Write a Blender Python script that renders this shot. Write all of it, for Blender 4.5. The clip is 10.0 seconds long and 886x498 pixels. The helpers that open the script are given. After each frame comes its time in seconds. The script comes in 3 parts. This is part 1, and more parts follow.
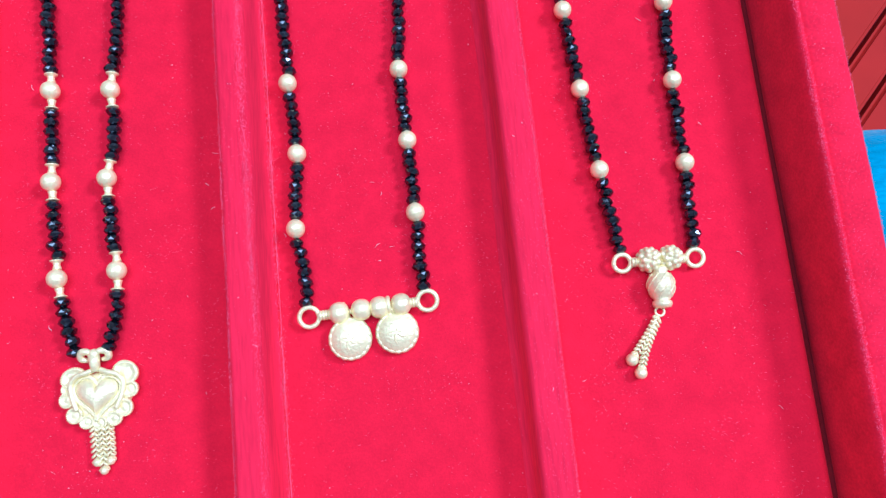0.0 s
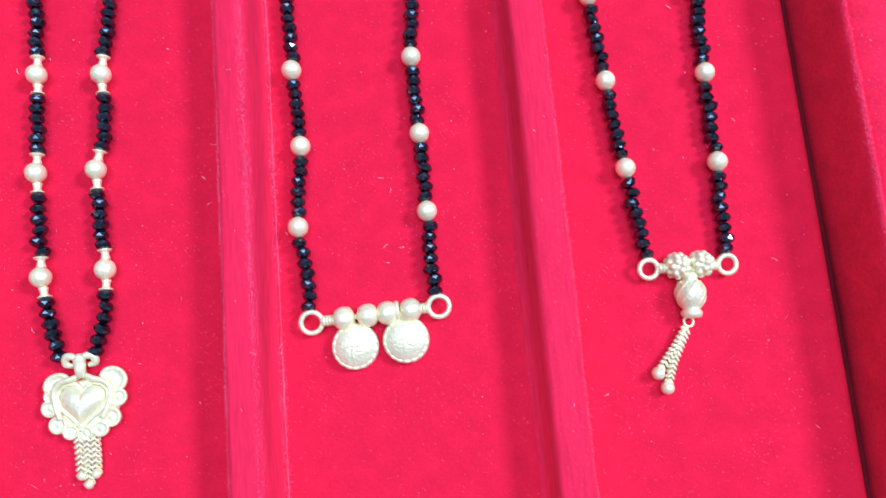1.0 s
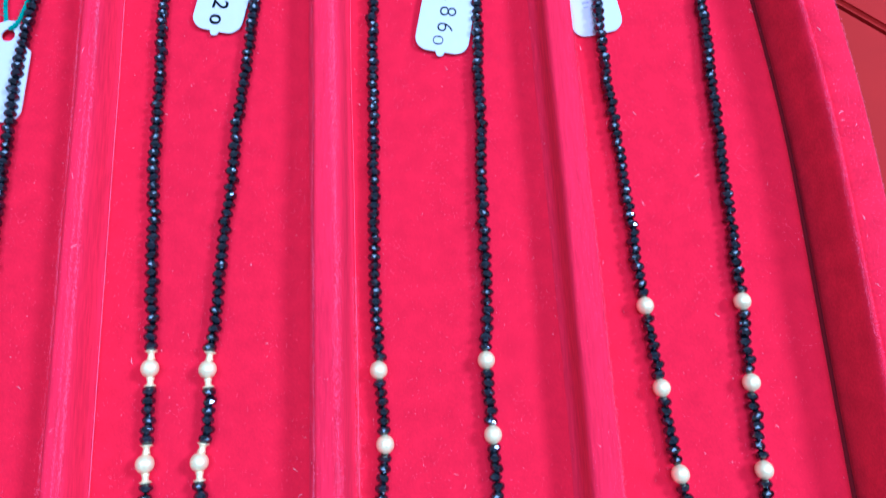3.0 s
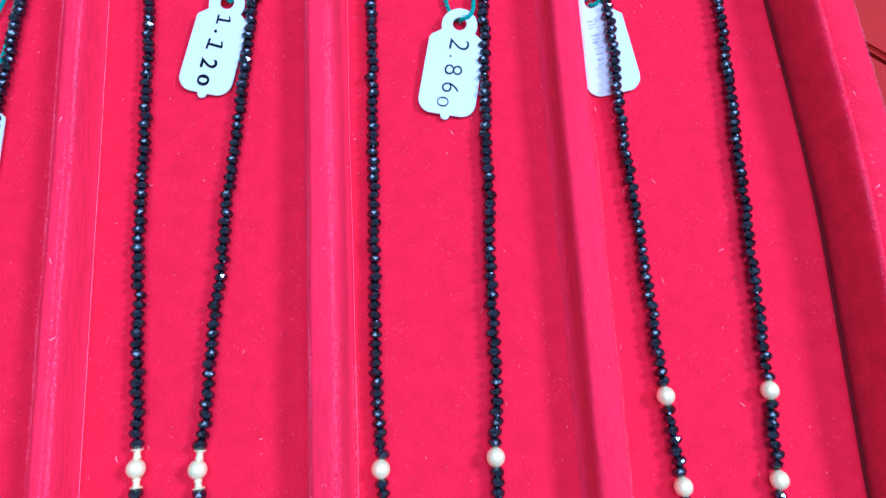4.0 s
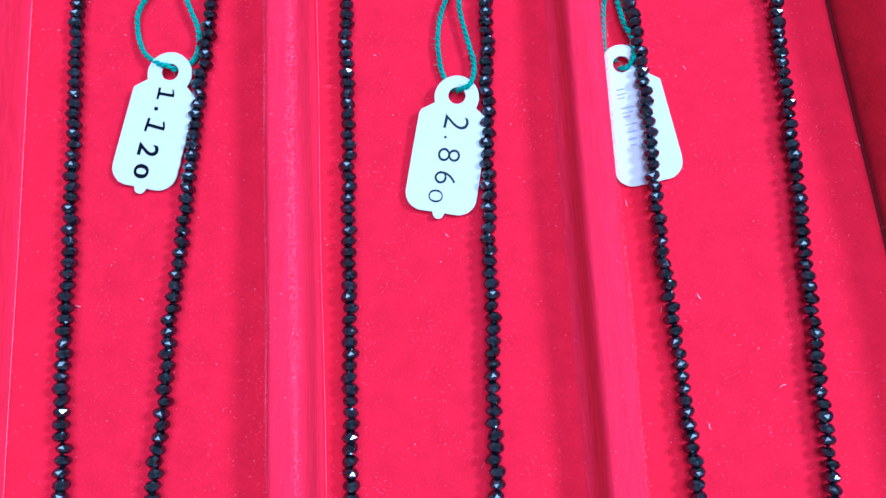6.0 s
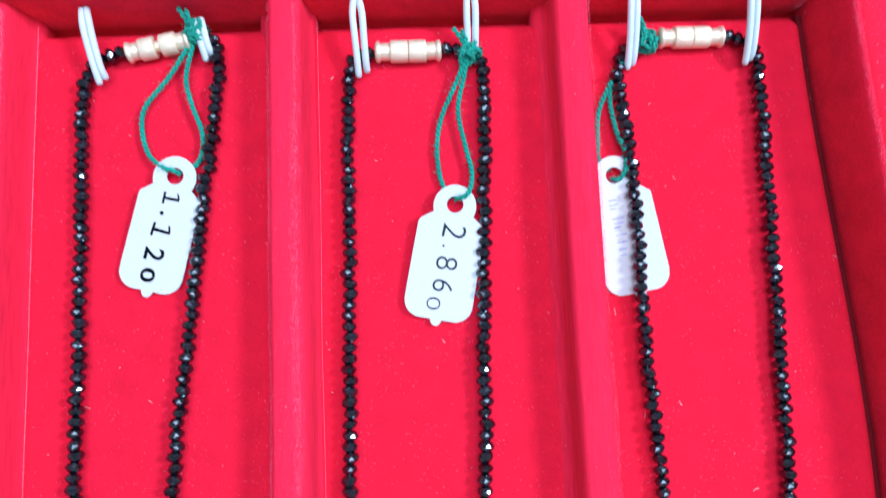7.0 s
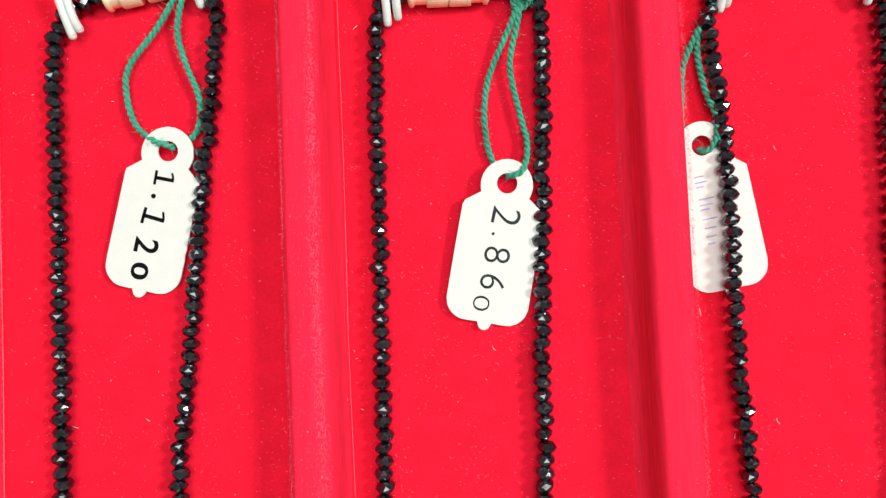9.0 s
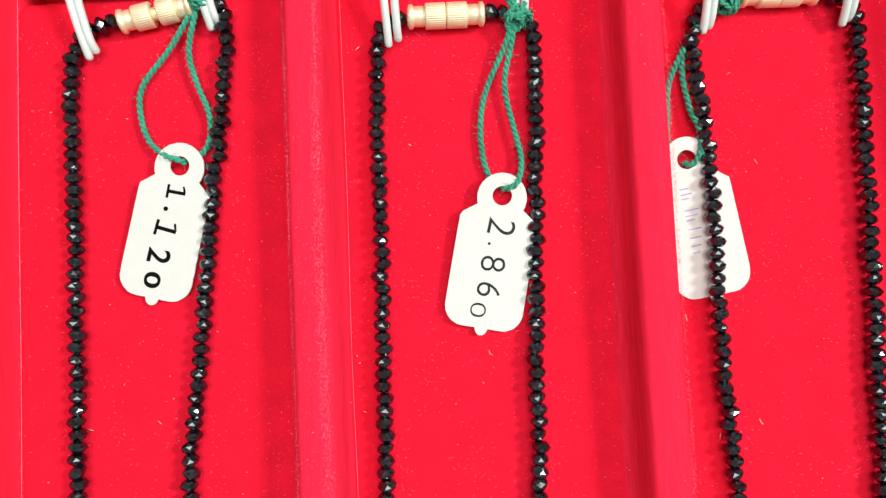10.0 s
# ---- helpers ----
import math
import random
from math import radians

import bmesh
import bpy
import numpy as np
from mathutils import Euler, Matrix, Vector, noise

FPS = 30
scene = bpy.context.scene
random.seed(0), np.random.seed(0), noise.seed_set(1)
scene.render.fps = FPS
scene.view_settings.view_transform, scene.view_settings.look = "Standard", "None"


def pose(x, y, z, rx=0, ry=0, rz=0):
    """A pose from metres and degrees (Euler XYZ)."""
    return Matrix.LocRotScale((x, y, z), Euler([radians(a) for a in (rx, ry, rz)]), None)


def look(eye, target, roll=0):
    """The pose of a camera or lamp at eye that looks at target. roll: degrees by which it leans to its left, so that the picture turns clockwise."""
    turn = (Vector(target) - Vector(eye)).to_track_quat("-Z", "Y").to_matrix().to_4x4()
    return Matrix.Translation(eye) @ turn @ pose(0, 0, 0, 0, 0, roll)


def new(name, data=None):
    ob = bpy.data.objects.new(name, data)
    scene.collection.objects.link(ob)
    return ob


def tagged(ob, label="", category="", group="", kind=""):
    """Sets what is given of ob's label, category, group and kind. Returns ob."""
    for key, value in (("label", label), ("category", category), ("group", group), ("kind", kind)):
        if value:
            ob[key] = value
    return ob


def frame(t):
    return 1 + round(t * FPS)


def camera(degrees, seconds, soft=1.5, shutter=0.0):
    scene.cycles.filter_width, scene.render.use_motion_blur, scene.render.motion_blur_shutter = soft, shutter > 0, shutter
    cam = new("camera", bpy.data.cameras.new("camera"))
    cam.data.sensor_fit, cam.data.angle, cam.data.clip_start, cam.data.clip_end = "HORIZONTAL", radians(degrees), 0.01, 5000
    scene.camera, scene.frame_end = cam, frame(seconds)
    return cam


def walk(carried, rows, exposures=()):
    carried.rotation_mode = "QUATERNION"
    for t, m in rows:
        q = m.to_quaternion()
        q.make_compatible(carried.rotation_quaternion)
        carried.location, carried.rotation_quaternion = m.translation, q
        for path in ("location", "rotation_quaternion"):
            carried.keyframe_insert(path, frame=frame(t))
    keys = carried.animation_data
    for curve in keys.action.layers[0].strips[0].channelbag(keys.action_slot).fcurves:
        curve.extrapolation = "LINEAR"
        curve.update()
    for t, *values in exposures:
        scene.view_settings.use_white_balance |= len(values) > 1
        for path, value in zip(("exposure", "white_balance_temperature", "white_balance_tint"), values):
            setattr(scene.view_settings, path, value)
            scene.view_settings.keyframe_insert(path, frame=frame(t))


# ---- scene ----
cam = camera(66.0, 10.0, soft=1.3, shutter=0.5)
PATH = [
    (0, (-0.00792, 0.02225, 0.13075), (0.0723, 0.3520, -1.8403), 8.05),
    (0.5, (-0.00691, 0.02364, 0.12645), (0.0729, 0.3434, -1.8462), 8.73),
    (1, (-0.00952, 0.02542, 0.12188), (0.0647, 0.3374, -1.8522), 8.60),
    (1.5, (-0.01368, 0.03543, 0.12563), (0.0455, 0.3825, -1.8431), 5.28),
    (2, (-0.01604, 0.04504, 0.13057), (0.0531, 0.4241, -1.8320), 6.58),
    (2.5, (-0.02043, 0.05732, 0.13986), (0.0477, 0.4998, -1.8094), 6.12),
    (3, (-0.02153, 0.06937, 0.14390), (0.0589, 0.5562, -1.7943), 6.71),
    (3.2, (-0.02174, 0.07473, 0.14457), (0.0576, 0.5504, -1.7964), 6.88),
    (4.3, (-0.02104, 0.09805, 0.13473), (0.0468, 0.5333, -1.8162), 5.98),
    (4.5, (-0.02221, 0.10266, 0.13141), (0.0273, 0.5456, -1.8183), 3.92),
    (5, (-0.01982, 0.11406, 0.12177), (-0.0270, 0.5435, -1.8316), -2.48),
    (5.5, (-0.01818, 0.11971, 0.11841), (-0.0474, 0.5295, -1.8389), -5.80),
    (5.7, (-0.01543, 0.12153, 0.11748), (-0.0233, 0.5109, -1.8442), -3.82),
    (6.8, (-0.01381, 0.14480, 0.12128), (0.0352, 0.3900, -1.8630), 8.27),
    (7, (-0.01581, 0.15036, 0.12625), (0.0437, 0.3934, -1.8580), 11.59),
    (7.2, (-0.01414, 0.15438, 0.12706), (-0.0005, 0.3814, -1.8600), 1.28),
    (7.5, (-0.01690, 0.15545, 0.11058), (0.0386, 0.3009, -1.8833), 18.10),
    (8, (-0.01970, 0.16003, 0.10574), (0.0025, 0.2694, -1.8911), 9.14),
    (8.5, (-0.01961, 0.16105, 0.10406), (-0.0077, 0.2442, -1.8942), 5.70),
    (9, (-0.02027, 0.15966, 0.10521), (-0.0091, 0.2477, -1.8928), 4.79),
    (9.5, (-0.02059, 0.15874, 0.10856), (-0.0083, 0.2733, -1.8881), 3.63),
    (10, (-0.02045, 0.15929, 0.11050), (-0.0009, 0.2768, -1.8860), 6.86),
]
# stops, kelvin and tint: the picture is cool and pink at first and turns neutral near the clasps
EXPOSURES = [
    (0.0, -0.08, 4500, 15),
    (2.5, -0.02, 4080, 15),
    (5.7, 0.05, 4120, 12),
    (6.8, 0.06, 4550, 10),
    (7.2, 0.05, 5400, 10),
    (7.8, 0.04, 6800, 3),
    (10.0, 0.04, 6850, 3),
]
walk(cam, [(t, look(eye, target, roll)) for t, eye, target, roll in PATH], EXPOSURES)


# ---- world, lamps ----
world = bpy.data.worlds.new("world")
scene.world = world
world.use_nodes = True
world.node_tree.nodes["Background"].inputs["Color"].default_value = (0.75, 0.85, 1.0, 1)
world.node_tree.nodes["Background"].inputs["Strength"].default_value = 0.3


def area_lamp(name, eye, target, width, depth, watts, colour):
    data = bpy.data.lights.new(name, "AREA")
    data.shape, data.size, data.size_y, data.energy, data.color = "RECTANGLE", width, depth, watts, colour
    ob = new(name, data)
    ob.matrix_world = look(eye, target)
    return ob


area_lamp("ceiling_panel_lamp", (0.0, 0.28, 1.74), (0.0, 0.28, 0), 1.3, 1.1, 23.5, (1.0, 0.99, 0.97))
area_lamp("side_lamp", (1.36, 0.45, 1.36), (0, 0.12, 0), 0.35, 0.35, 28, (1.0, 0.97, 0.93))


# ---- materials ----
def material(name, colour, rough=0.5, metal=0.0, vary=0.0, scale=200.0, bump=0.0, bump_scale=800.0,
             sheen=0.0, sheen_tint=(1, 1, 1), coat=0.0, stretch=(1, 1, 1), specular=0.5, per_object=0.0):
    mat = bpy.data.materials.new(name)
    mat.use_nodes = True
    nodes, links = mat.node_tree.nodes, mat.node_tree.links
    shader = nodes["Principled BSDF"]
    shader.inputs["Base Color"].default_value = (*colour, 1)
    shader.inputs["Roughness"].default_value = rough
    shader.inputs["Metallic"].default_value = metal
    shader.inputs["Specular IOR Level"].default_value = specular
    shader.inputs["Sheen Weight"].default_value = sheen
    shader.inputs["Sheen Roughness"].default_value = 0.35
    shader.inputs["Sheen Tint"].default_value = (*sheen_tint, 1)
    shader.inputs["Coat Weight"].default_value = coat
    coords = nodes.new("ShaderNodeTexCoord")
    mapping = nodes.new("ShaderNodeMapping")
    mapping.inputs["Scale"].default_value = stretch
    links.new(coords.outputs["Object"], mapping.inputs["Vector"])
    if vary:
        fine, broad, add = nodes.new("ShaderNodeTexNoise"), nodes.new("ShaderNodeTexNoise"), nodes.new("ShaderNodeMath")
        fine.inputs["Scale"].default_value, broad.inputs["Scale"].default_value = scale, scale * 0.09
        fine.inputs["Detail"].default_value, broad.inputs["Detail"].default_value = 5, 3
        links.new(mapping.outputs["Vector"], fine.inputs["Vector"])
        links.new(mapping.outputs["Vector"], broad.inputs["Vector"])
        add.operation = "ADD"
        links.new(fine.outputs["Fac"], add.inputs[0])
        links.new(broad.outputs["Fac"], add.inputs[1])
        ramp = nodes.new("ShaderNodeMapRange")
        ramp.inputs["From Min"].default_value, ramp.inputs["From Max"].default_value = 0.6, 1.4
        ramp.inputs["To Min"].default_value, ramp.inputs["To Max"].default_value = 1 - vary, 1 + vary
        links.new(add.outputs[0], ramp.inputs["Value"])
        value = ramp.outputs["Result"]
        if per_object:
            info, wide, times = nodes.new("ShaderNodeObjectInfo"), nodes.new("ShaderNodeMapRange"), nodes.new("ShaderNodeMath")
            wide.inputs["To Min"].default_value, wide.inputs["To Max"].default_value = 1 - per_object, 1 + per_object
            links.new(info.outputs["Random"], wide.inputs["Value"])
            times.operation = "MULTIPLY"
            links.new(value, times.inputs[0])
            links.new(wide.outputs["Result"], times.inputs[1])
            value = times.outputs[0]
        mix = nodes.new("ShaderNodeVectorMath")
        mix.operation = "SCALE"
        mix.inputs[0].default_value = colour
        links.new(value, mix.inputs["Scale"])
        links.new(mix.outputs["Vector"], shader.inputs["Base Color"])
    if bump:
        tex, node = nodes.new("ShaderNodeTexNoise"), nodes.new("ShaderNodeBump")
        tex.inputs["Scale"].default_value, tex.inputs["Detail"].default_value = bump_scale, 6
        links.new(mapping.outputs["Vector"], tex.inputs["Vector"])
        node.inputs["Strength"].default_value, node.inputs["Distance"].default_value = bump, 0.0004
        links.new(tex.outputs["Fac"], node.inputs["Height"])
        links.new(node.outputs["Normal"], shader.inputs["Normal"])
    return mat


VELVET = material("red_velvet", (0.76, 0.0100, 0.039), 0.9, vary=0.12, scale=2600, bump=0.14, bump_scale=3200,
                  sheen=0.05, sheen_tint=(1.0, 0.25, 0.42), specular=0.05)
# brushed nap of the ridges, its sheen and streak highlights painted in as paler pink
BRUSHED_LIT = material("lit_brushed_velvet", (0.84, 0.019, 0.062), 0.9, vary=0.22, scale=1900, bump=0.10, bump_scale=2200,
                   sheen=0.08, sheen_tint=(1.0, 0.3, 0.48), specular=0.05, stretch=(1, 0.10, 1))
PADDED = material("padded_velvet", (0.80, 0.015, 0.050), 0.9, vary=0.20, scale=2000, bump=0.08, bump_scale=2500,
                  sheen=0.30, sheen_tint=(1.0, 0.35, 0.5), specular=0.05)
# velvet fibres in a paler pink, so the lit edges are put into colour
LIT_NAP = material("lit_velvet_nap", (0.95, 0.17, 0.29), 0.9, vary=0.3, scale=3000, sheen=0.3, sheen_tint=(1, 0.5, 0.65), specular=0.05)
BLACK = material("black_crystal", (0.004, 0.005, 0.009), 0.09, vary=0.4, scale=900, specular=1.0, per_object=0.6)
BLACK.node_tree.nodes["Principled BSDF"].inputs["Specular Tint"].default_value = (0.80, 0.92, 1.0, 1)
BLACK.node_tree.nodes["Principled BSDF"].inputs["IOR"].default_value = 1.63
GOLD = material("pale_gold", (1.0, 0.89, 0.48), 0.36, 0.33, vary=0.14, scale=1400, bump=0.42, bump_scale=1700)
BRASS = material("satin_brass", (0.96, 0.85, 0.62), 0.50, 0.55, vary=0.12, scale=900, bump=0.15, bump_scale=3000)
PAPER = material("white_card", (0.68, 0.705, 0.725), 0.6, vary=0.03, scale=500, bump=0.08, bump_scale=2500)
INK = material("black_ink", (0.004, 0.005, 0.006), 0.8, specular=0.1, vary=0.5, scale=1500)
PENCIL = material("grey_ink", (0.03, 0.04, 0.045), 0.8, specular=0.1, vary=0.6, scale=2500)
VIOLET = material("violet_ink", (0.33, 0.34, 0.60), 0.5, vary=0.5, scale=2000)
GREEN = material("green_cotton", (0.042, 0.36, 0.25), 0.85, vary=0.35, scale=1800, bump=0.6, bump_scale=5000, sheen=0.4, sheen_tint=(0.5, 1, 0.8))
ELASTIC = material("white_elastic", (0.66, 0.76, 0.78), 0.45, vary=0.06, scale=900, bump=0.12, bump_scale=3000)
COUNTER = material("red_laminate", (0.40, 0.014, 0.007), 0.75, vary=0.15, scale=60, bump=0.05, bump_scale=500, specular=0.2)
# counter carcass in its joints; also the painted shade of the tray's crease
GAP = material("dark_red_gap", (0.16, 0.008, 0.014), 0.9, specular=0.1, vary=0.2, scale=90)
CLOTH = material("blue_knit", (0.02, 0.30, 0.48), 0.9, vary=0.35, scale=350, bump=0.8, bump_scale=1200, sheen=0.3, stretch=(1, 3, 1))
LINT = material("pale_lint", (0.85, 0.66, 0.68), 0.9, vary=0.2, scale=900)
PLASTER = material("white_plaster", (0.72, 0.72, 0.70), 0.9, vary=0.06, scale=6, bump=0.1, bump_scale=60)
TILE = material("grey_floor", (0.30, 0.29, 0.28), 0.5, vary=0.15, scale=5)

# ---- building helpers ----
PLACED = {}


def mesh_of(bm, material_, smooth=True, name="mesh"):
    me = bpy.data.meshes.new(name)
    bmesh.ops.recalc_face_normals(bm, faces=bm.faces)
    bm.to_mesh(me)
    bm.free()
    me.materials.append(material_)
    if smooth:
        me.shade_smooth()
    return me


def thing(name, base, label, category, group="", kind=""):
    ob = new(name)
    ob.empty_display_size = 0.005
    ob.location = base
    PLACED[ob] = Matrix.Translation(base)
    return tagged(ob, label, category, group, kind)


def part(name, bm, material_, parent, label="", place=Matrix(), smooth=True):
    me = bm if isinstance(bm, bpy.types.Mesh) else mesh_of(bm, material_, smooth, name)
    ob = new(name, me)
    ob.parent = parent
    ob.matrix_basis = PLACED[parent].inverted() @ place
    PLACED[ob] = place.copy()
    return tagged(ob, label) if label else ob


def v3(p, z=0.0015):
    return Vector((p[0] / 1000, p[1] / 1000, p[2] / 1000 if len(p) > 2 else z))


def spline(points, steps=12):
    """A smooth curve through the points, sampled evenly."""
    p = [2 * points[0] - points[1], *points, 2 * points[-1] - points[-2]]
    out = []
    for i in range(1, len(p) - 2):
        for k in range(steps):
            t = k / steps
            out.append(0.5 * (2 * p[i] + (p[i + 1] - p[i - 1]) * t + (2 * p[i - 1] - 5 * p[i] + 4 * p[i + 1] - p[i + 2]) * t * t
                              + (3 * p[i] - p[i - 1] - 3 * p[i + 1] + p[i + 2]) * t ** 3))
    return out + [points[-1].copy()]


class Line:
    """Arc length along a curve."""

    def __init__(self, points):
        self.p, self.s = points, [0.0]
        for a, b in zip(points, points[1:]):
            self.s.append(self.s[-1] + (b - a).length)
        self.length = self.s[-1]

    def at(self, s):
        s = min(max(s, 0), self.length)
        i = min(int(np.searchsorted(self.s, s, "right")) - 1, len(self.p) - 2)
        a, b = self.p[i], self.p[i + 1]
        f = (s - self.s[i]) / max(self.s[i + 1] - self.s[i], 1e-9)
        return a.lerp(b, f), (b - a).normalized()

    def nearest(self, q):
        return min(zip(self.s, self.p), key=lambda e: (e[1] - q).length)[0]


def tube(bm, points, radius, sides=8, caps=True, closed=False):
    """A round tube along the points; the radius may change along it."""
    rings, n = [], len(points)
    normal = None
    for i, p in enumerate(points):
        a = points[(i - 1) % n] if closed or i else p
        b = points[(i + 1) % n] if closed or i < n - 1 else p
        t = (b - a).normalized()
        if normal is None:
            normal = t.orthogonal().normalized()
        normal = (normal - t * normal.dot(t)).normalized()
        side = t.cross(normal)
        r = radius(i / max(n - 1, 1)) if callable(radius) else radius
        rings.append([bm.verts.new(p + (normal * math.cos(2 * math.pi * k / sides) + side * math.sin(2 * math.pi * k / sides)) * r) for k in range(sides)])
    pairs = list(zip(rings, rings[1:])) + ([(rings[-1], rings[0])] if closed else [])
    for a, b in pairs:
        for k in range(sides):
            bm.faces.new((a[k], a[(k + 1) % sides], b[(k + 1) % sides], b[k]))
    if caps and not closed:
        bm.faces.new(rings[0])
        bm.faces.new(rings[-1])


def lathe(bm, profile, sides=20, place=Matrix(), flute=0.0, flutes=0):
    """Turns (radius, height) pairs about z."""
    rings = []
    for r, h in profile:
        ring = []
        for k in range(sides):
            a = 2 * math.pi * k / sides
            rr = r * (1 + flute * math.cos(flutes * a)) if flutes else r
            ring.append(bm.verts.new(place @ Vector((rr * math.cos(a), rr * math.sin(a), h))))
        rings.append(ring)
    for a, b in zip(rings, rings[1:]):
        for k in range(sides):
            bm.faces.new((a[k], a[(k + 1) % sides], b[(k + 1) % sides], b[k]))
    bm.faces.new(rings[0])
    bm.faces.new(rings[-1])


def ball(bm, centre, radius, sides=16, rings=10, scale=(1, 1, 1), turn=Matrix()):
    m = Matrix.Translation(centre) @ turn @ Matrix.Diagonal((*scale, 1))
    bmesh.ops.create_uvsphere(bm, u_segments=sides, v_segments=rings, radius=radius, matrix=m)


def ring_points(centre, radius, n=24, turn=Matrix()):
    return [Vector(centre) + turn @ Vector((radius * math.cos(2 * math.pi * k / n), radius * math.sin(2 * math.pi * k / n), 0)) for k in range(n)]


def along(p, direction, roll=0.0):
    """A pose at p whose z runs along the direction."""
    return Matrix.Translation(p) @ direction.to_track_quat("Z", "Y").to_matrix().to_4x4() @ Matrix.Rotation(roll, 4, "Z")


def profile_bar(bm, section, ys, wobble=0.0, seed=0.0):
    """Sweeps an (x, z) section along y, a little uneven."""
    rows = []
    for y in ys:
        rows.append([bm.verts.new((x + wobble * noise.noise((seed, y * 22, z * 90)), y, z + wobble * 0.6 * noise.noise((seed + 7, y * 25, x * 60)) * (1 if z > 0.002 else 0)))
                     for x, z in section])
    n = len(section)
    for a, b in zip(rows, rows[1:]):
        for k in range(n):
            bm.faces.new((a[k], a[(k + 1) % n], b[(k + 1) % n], b[k]))
    bm.faces.new(rows[0])
    bm.faces.new(rows[-1])


def rounded(x0, x1, z0, z1, r, steps=5):
    """A box section with round upper corners."""
    pts = [(x0, z0)]
    pts += [(x0 + r - r * math.cos(a), z1 - r + r * math.sin(a)) for a in (math.pi / 2 * k / steps for k in range(steps + 1))]
    pts += [(x1 - r + r * math.sin(a), z1 - r + r * math.cos(a)) for a in (math.pi / 2 * k / steps for k in range(steps + 1))]
    return pts + [(x1, z0)]


def slab(bm, x0, x1, y0, y1, z0, z1):
    bmesh.ops.create_cube(bm, size=1, matrix=Matrix.Translation(((x0 + x1) / 2, (y0 + y1) / 2, (z0 + z1) / 2)) @ Matrix.Diagonal((x1 - x0, y1 - y0, z1 - z0, 1)))


# ---- room and counter ----
TABLE = -0.013


def room():
    def wall(name, x0, x1, y0, y1, z0, z1, mat, label):
        bm = bmesh.new()
        slab(bm, x0, x1, y0, y1, z0, z1)
        tagged(new(name, mesh_of(bm, mat, False, name)), label, "wall" if "wall" in name else name, kind="structure")
    wall("floor", -2.2, 2.2, -2.2, 2.2, -1.0, -0.92, TILE, "grey tiled shop floor far below the counter")
    wall("ceiling", -2.2, 2.2, -2.2, 2.2, 1.78, 1.86, PLASTER, "plain white plaster ceiling above the counter")
    wall("wall_north", -2.2, 2.2, 2.2, 2.3, -0.92, 1.78, PLASTER, "plain white plaster wall of the shop")
    wall("wall_south", -2.2, 2.2, -2.3, -2.2, -0.92, 1.78, PLASTER, "plain white plaster wall of the shop")
    wall("wall_east", 2.2, 2.3, -2.3, 2.3, -0.92, 1.78, PLASTER, "plain white plaster wall of the shop")
    wall("wall_west", -2.3, -2.2, -2.3, 2.3, -0.92, 1.78, PLASTER, "plain white plaster wall of the shop")


def counter():
    top = thing("counter", (0.2, 0.1, -0.92), "orange-red laminate counter with dark panel joints", "counter")
    bm = bmesh.new()
    slab(bm, -0.5, 0.8, -0.35, 0.6, -0.92, TABLE - 0.004)
    part("carcass", bm, GAP, top, smooth=False)

    # panels cut by slanting joints: each is the counter's top clipped by the joints' planes
    def panel(cuts):
        bm = bmesh.new()
        slab(bm, -0.5, 0.8, -0.35, 0.6, TABLE - 0.004, TABLE)
        for (x, y), (nx, ny) in cuts:
            geom = list(bm.verts) + list(bm.edges) + list(bm.faces)
            out = bmesh.ops.bisect_plane(bm, geom=geom, plane_co=(x, y, 0), plane_no=(nx, ny, 0), clear_outer=True)
            bmesh.ops.contextual_create(bm, geom=[e for e in out["geom_cut"] if isinstance(e, bmesh.types.BMEdge)])
        bmesh.ops.bevel(bm, geom=[e for e in bm.edges if all(v.co.z > TABLE - 0.001 for v in e.verts)], offset=0.0010, segments=3, affect="EDGES")
        part("panel", bm, COUNTER, top, smooth=False)
    one, n_one = (0.0942, 0.0797), (0.731, -0.682)
    two, n_two = (0.1005, 0.0738), (0.731, -0.682)
    far, n_far = (0.0930, 0.1722), (0.604, 0.797)
    back = tuple(-c for c in n_far)

    def shift(p, n, d):
        return (p[0] + n[0] * d, p[1] + n[1] * d)
    inverse = tuple(-c for c in n_one)
    panel([(shift(far, n_far, 0.0006), back)])
    panel([(shift(far, back, 0.0006), n_far), (shift(one, inverse, 0.0005), n_one)])
    panel([(shift(far, back, 0.0006), n_far), (shift(one, n_one, 0.0005), inverse), (shift(two, inverse, 0.0005), n_two)])
    panel([(shift(far, back, 0.0006), n_far), (shift(two, n_two, 0.0005), inverse)])


def blue_cloth():
    """A folded piece of knitwear beside the tray."""
    bm = bmesh.new()
    nx, ny = 40, 46
    grid = []
    for j in range(ny + 1):
        row = []
        for i in range(nx + 1):
            x, y = 0.080 + 0.11 * i / nx, -0.05 + 0.1135 * j / ny
            edge = min(i, j, nx - i, ny - j)
            z = TABLE + 0.001 + 0.004 * min(1, edge / 2.5) + 0.0016 * noise.noise((x * 60, y * 90, 3)) + 0.0005 * math.sin(y * 2600) * (edge > 0)
            row.append(bm.verts.new((x, y + 0.0015 * noise.noise((x * 90, 1, 2)), z)))
        grid.append(row)
    for a, b in zip(grid, grid[1:]):
        for k in range(nx):
            bm.faces.new((a[k], a[k + 1], b[k + 1], b[k]))
    out = bmesh.ops.extrude_face_region(bm, geom=list(bm.faces))
    for v in out["geom"]:
        if isinstance(v, bmesh.types.BMVert):
            v.co.z = TABLE + 0.0004
    tagged(new("blue_cloth", mesh_of(bm, CLOTH, True, "blue_cloth")), "bright blue knitted cloth lying beside the velvet tray", "cloth")


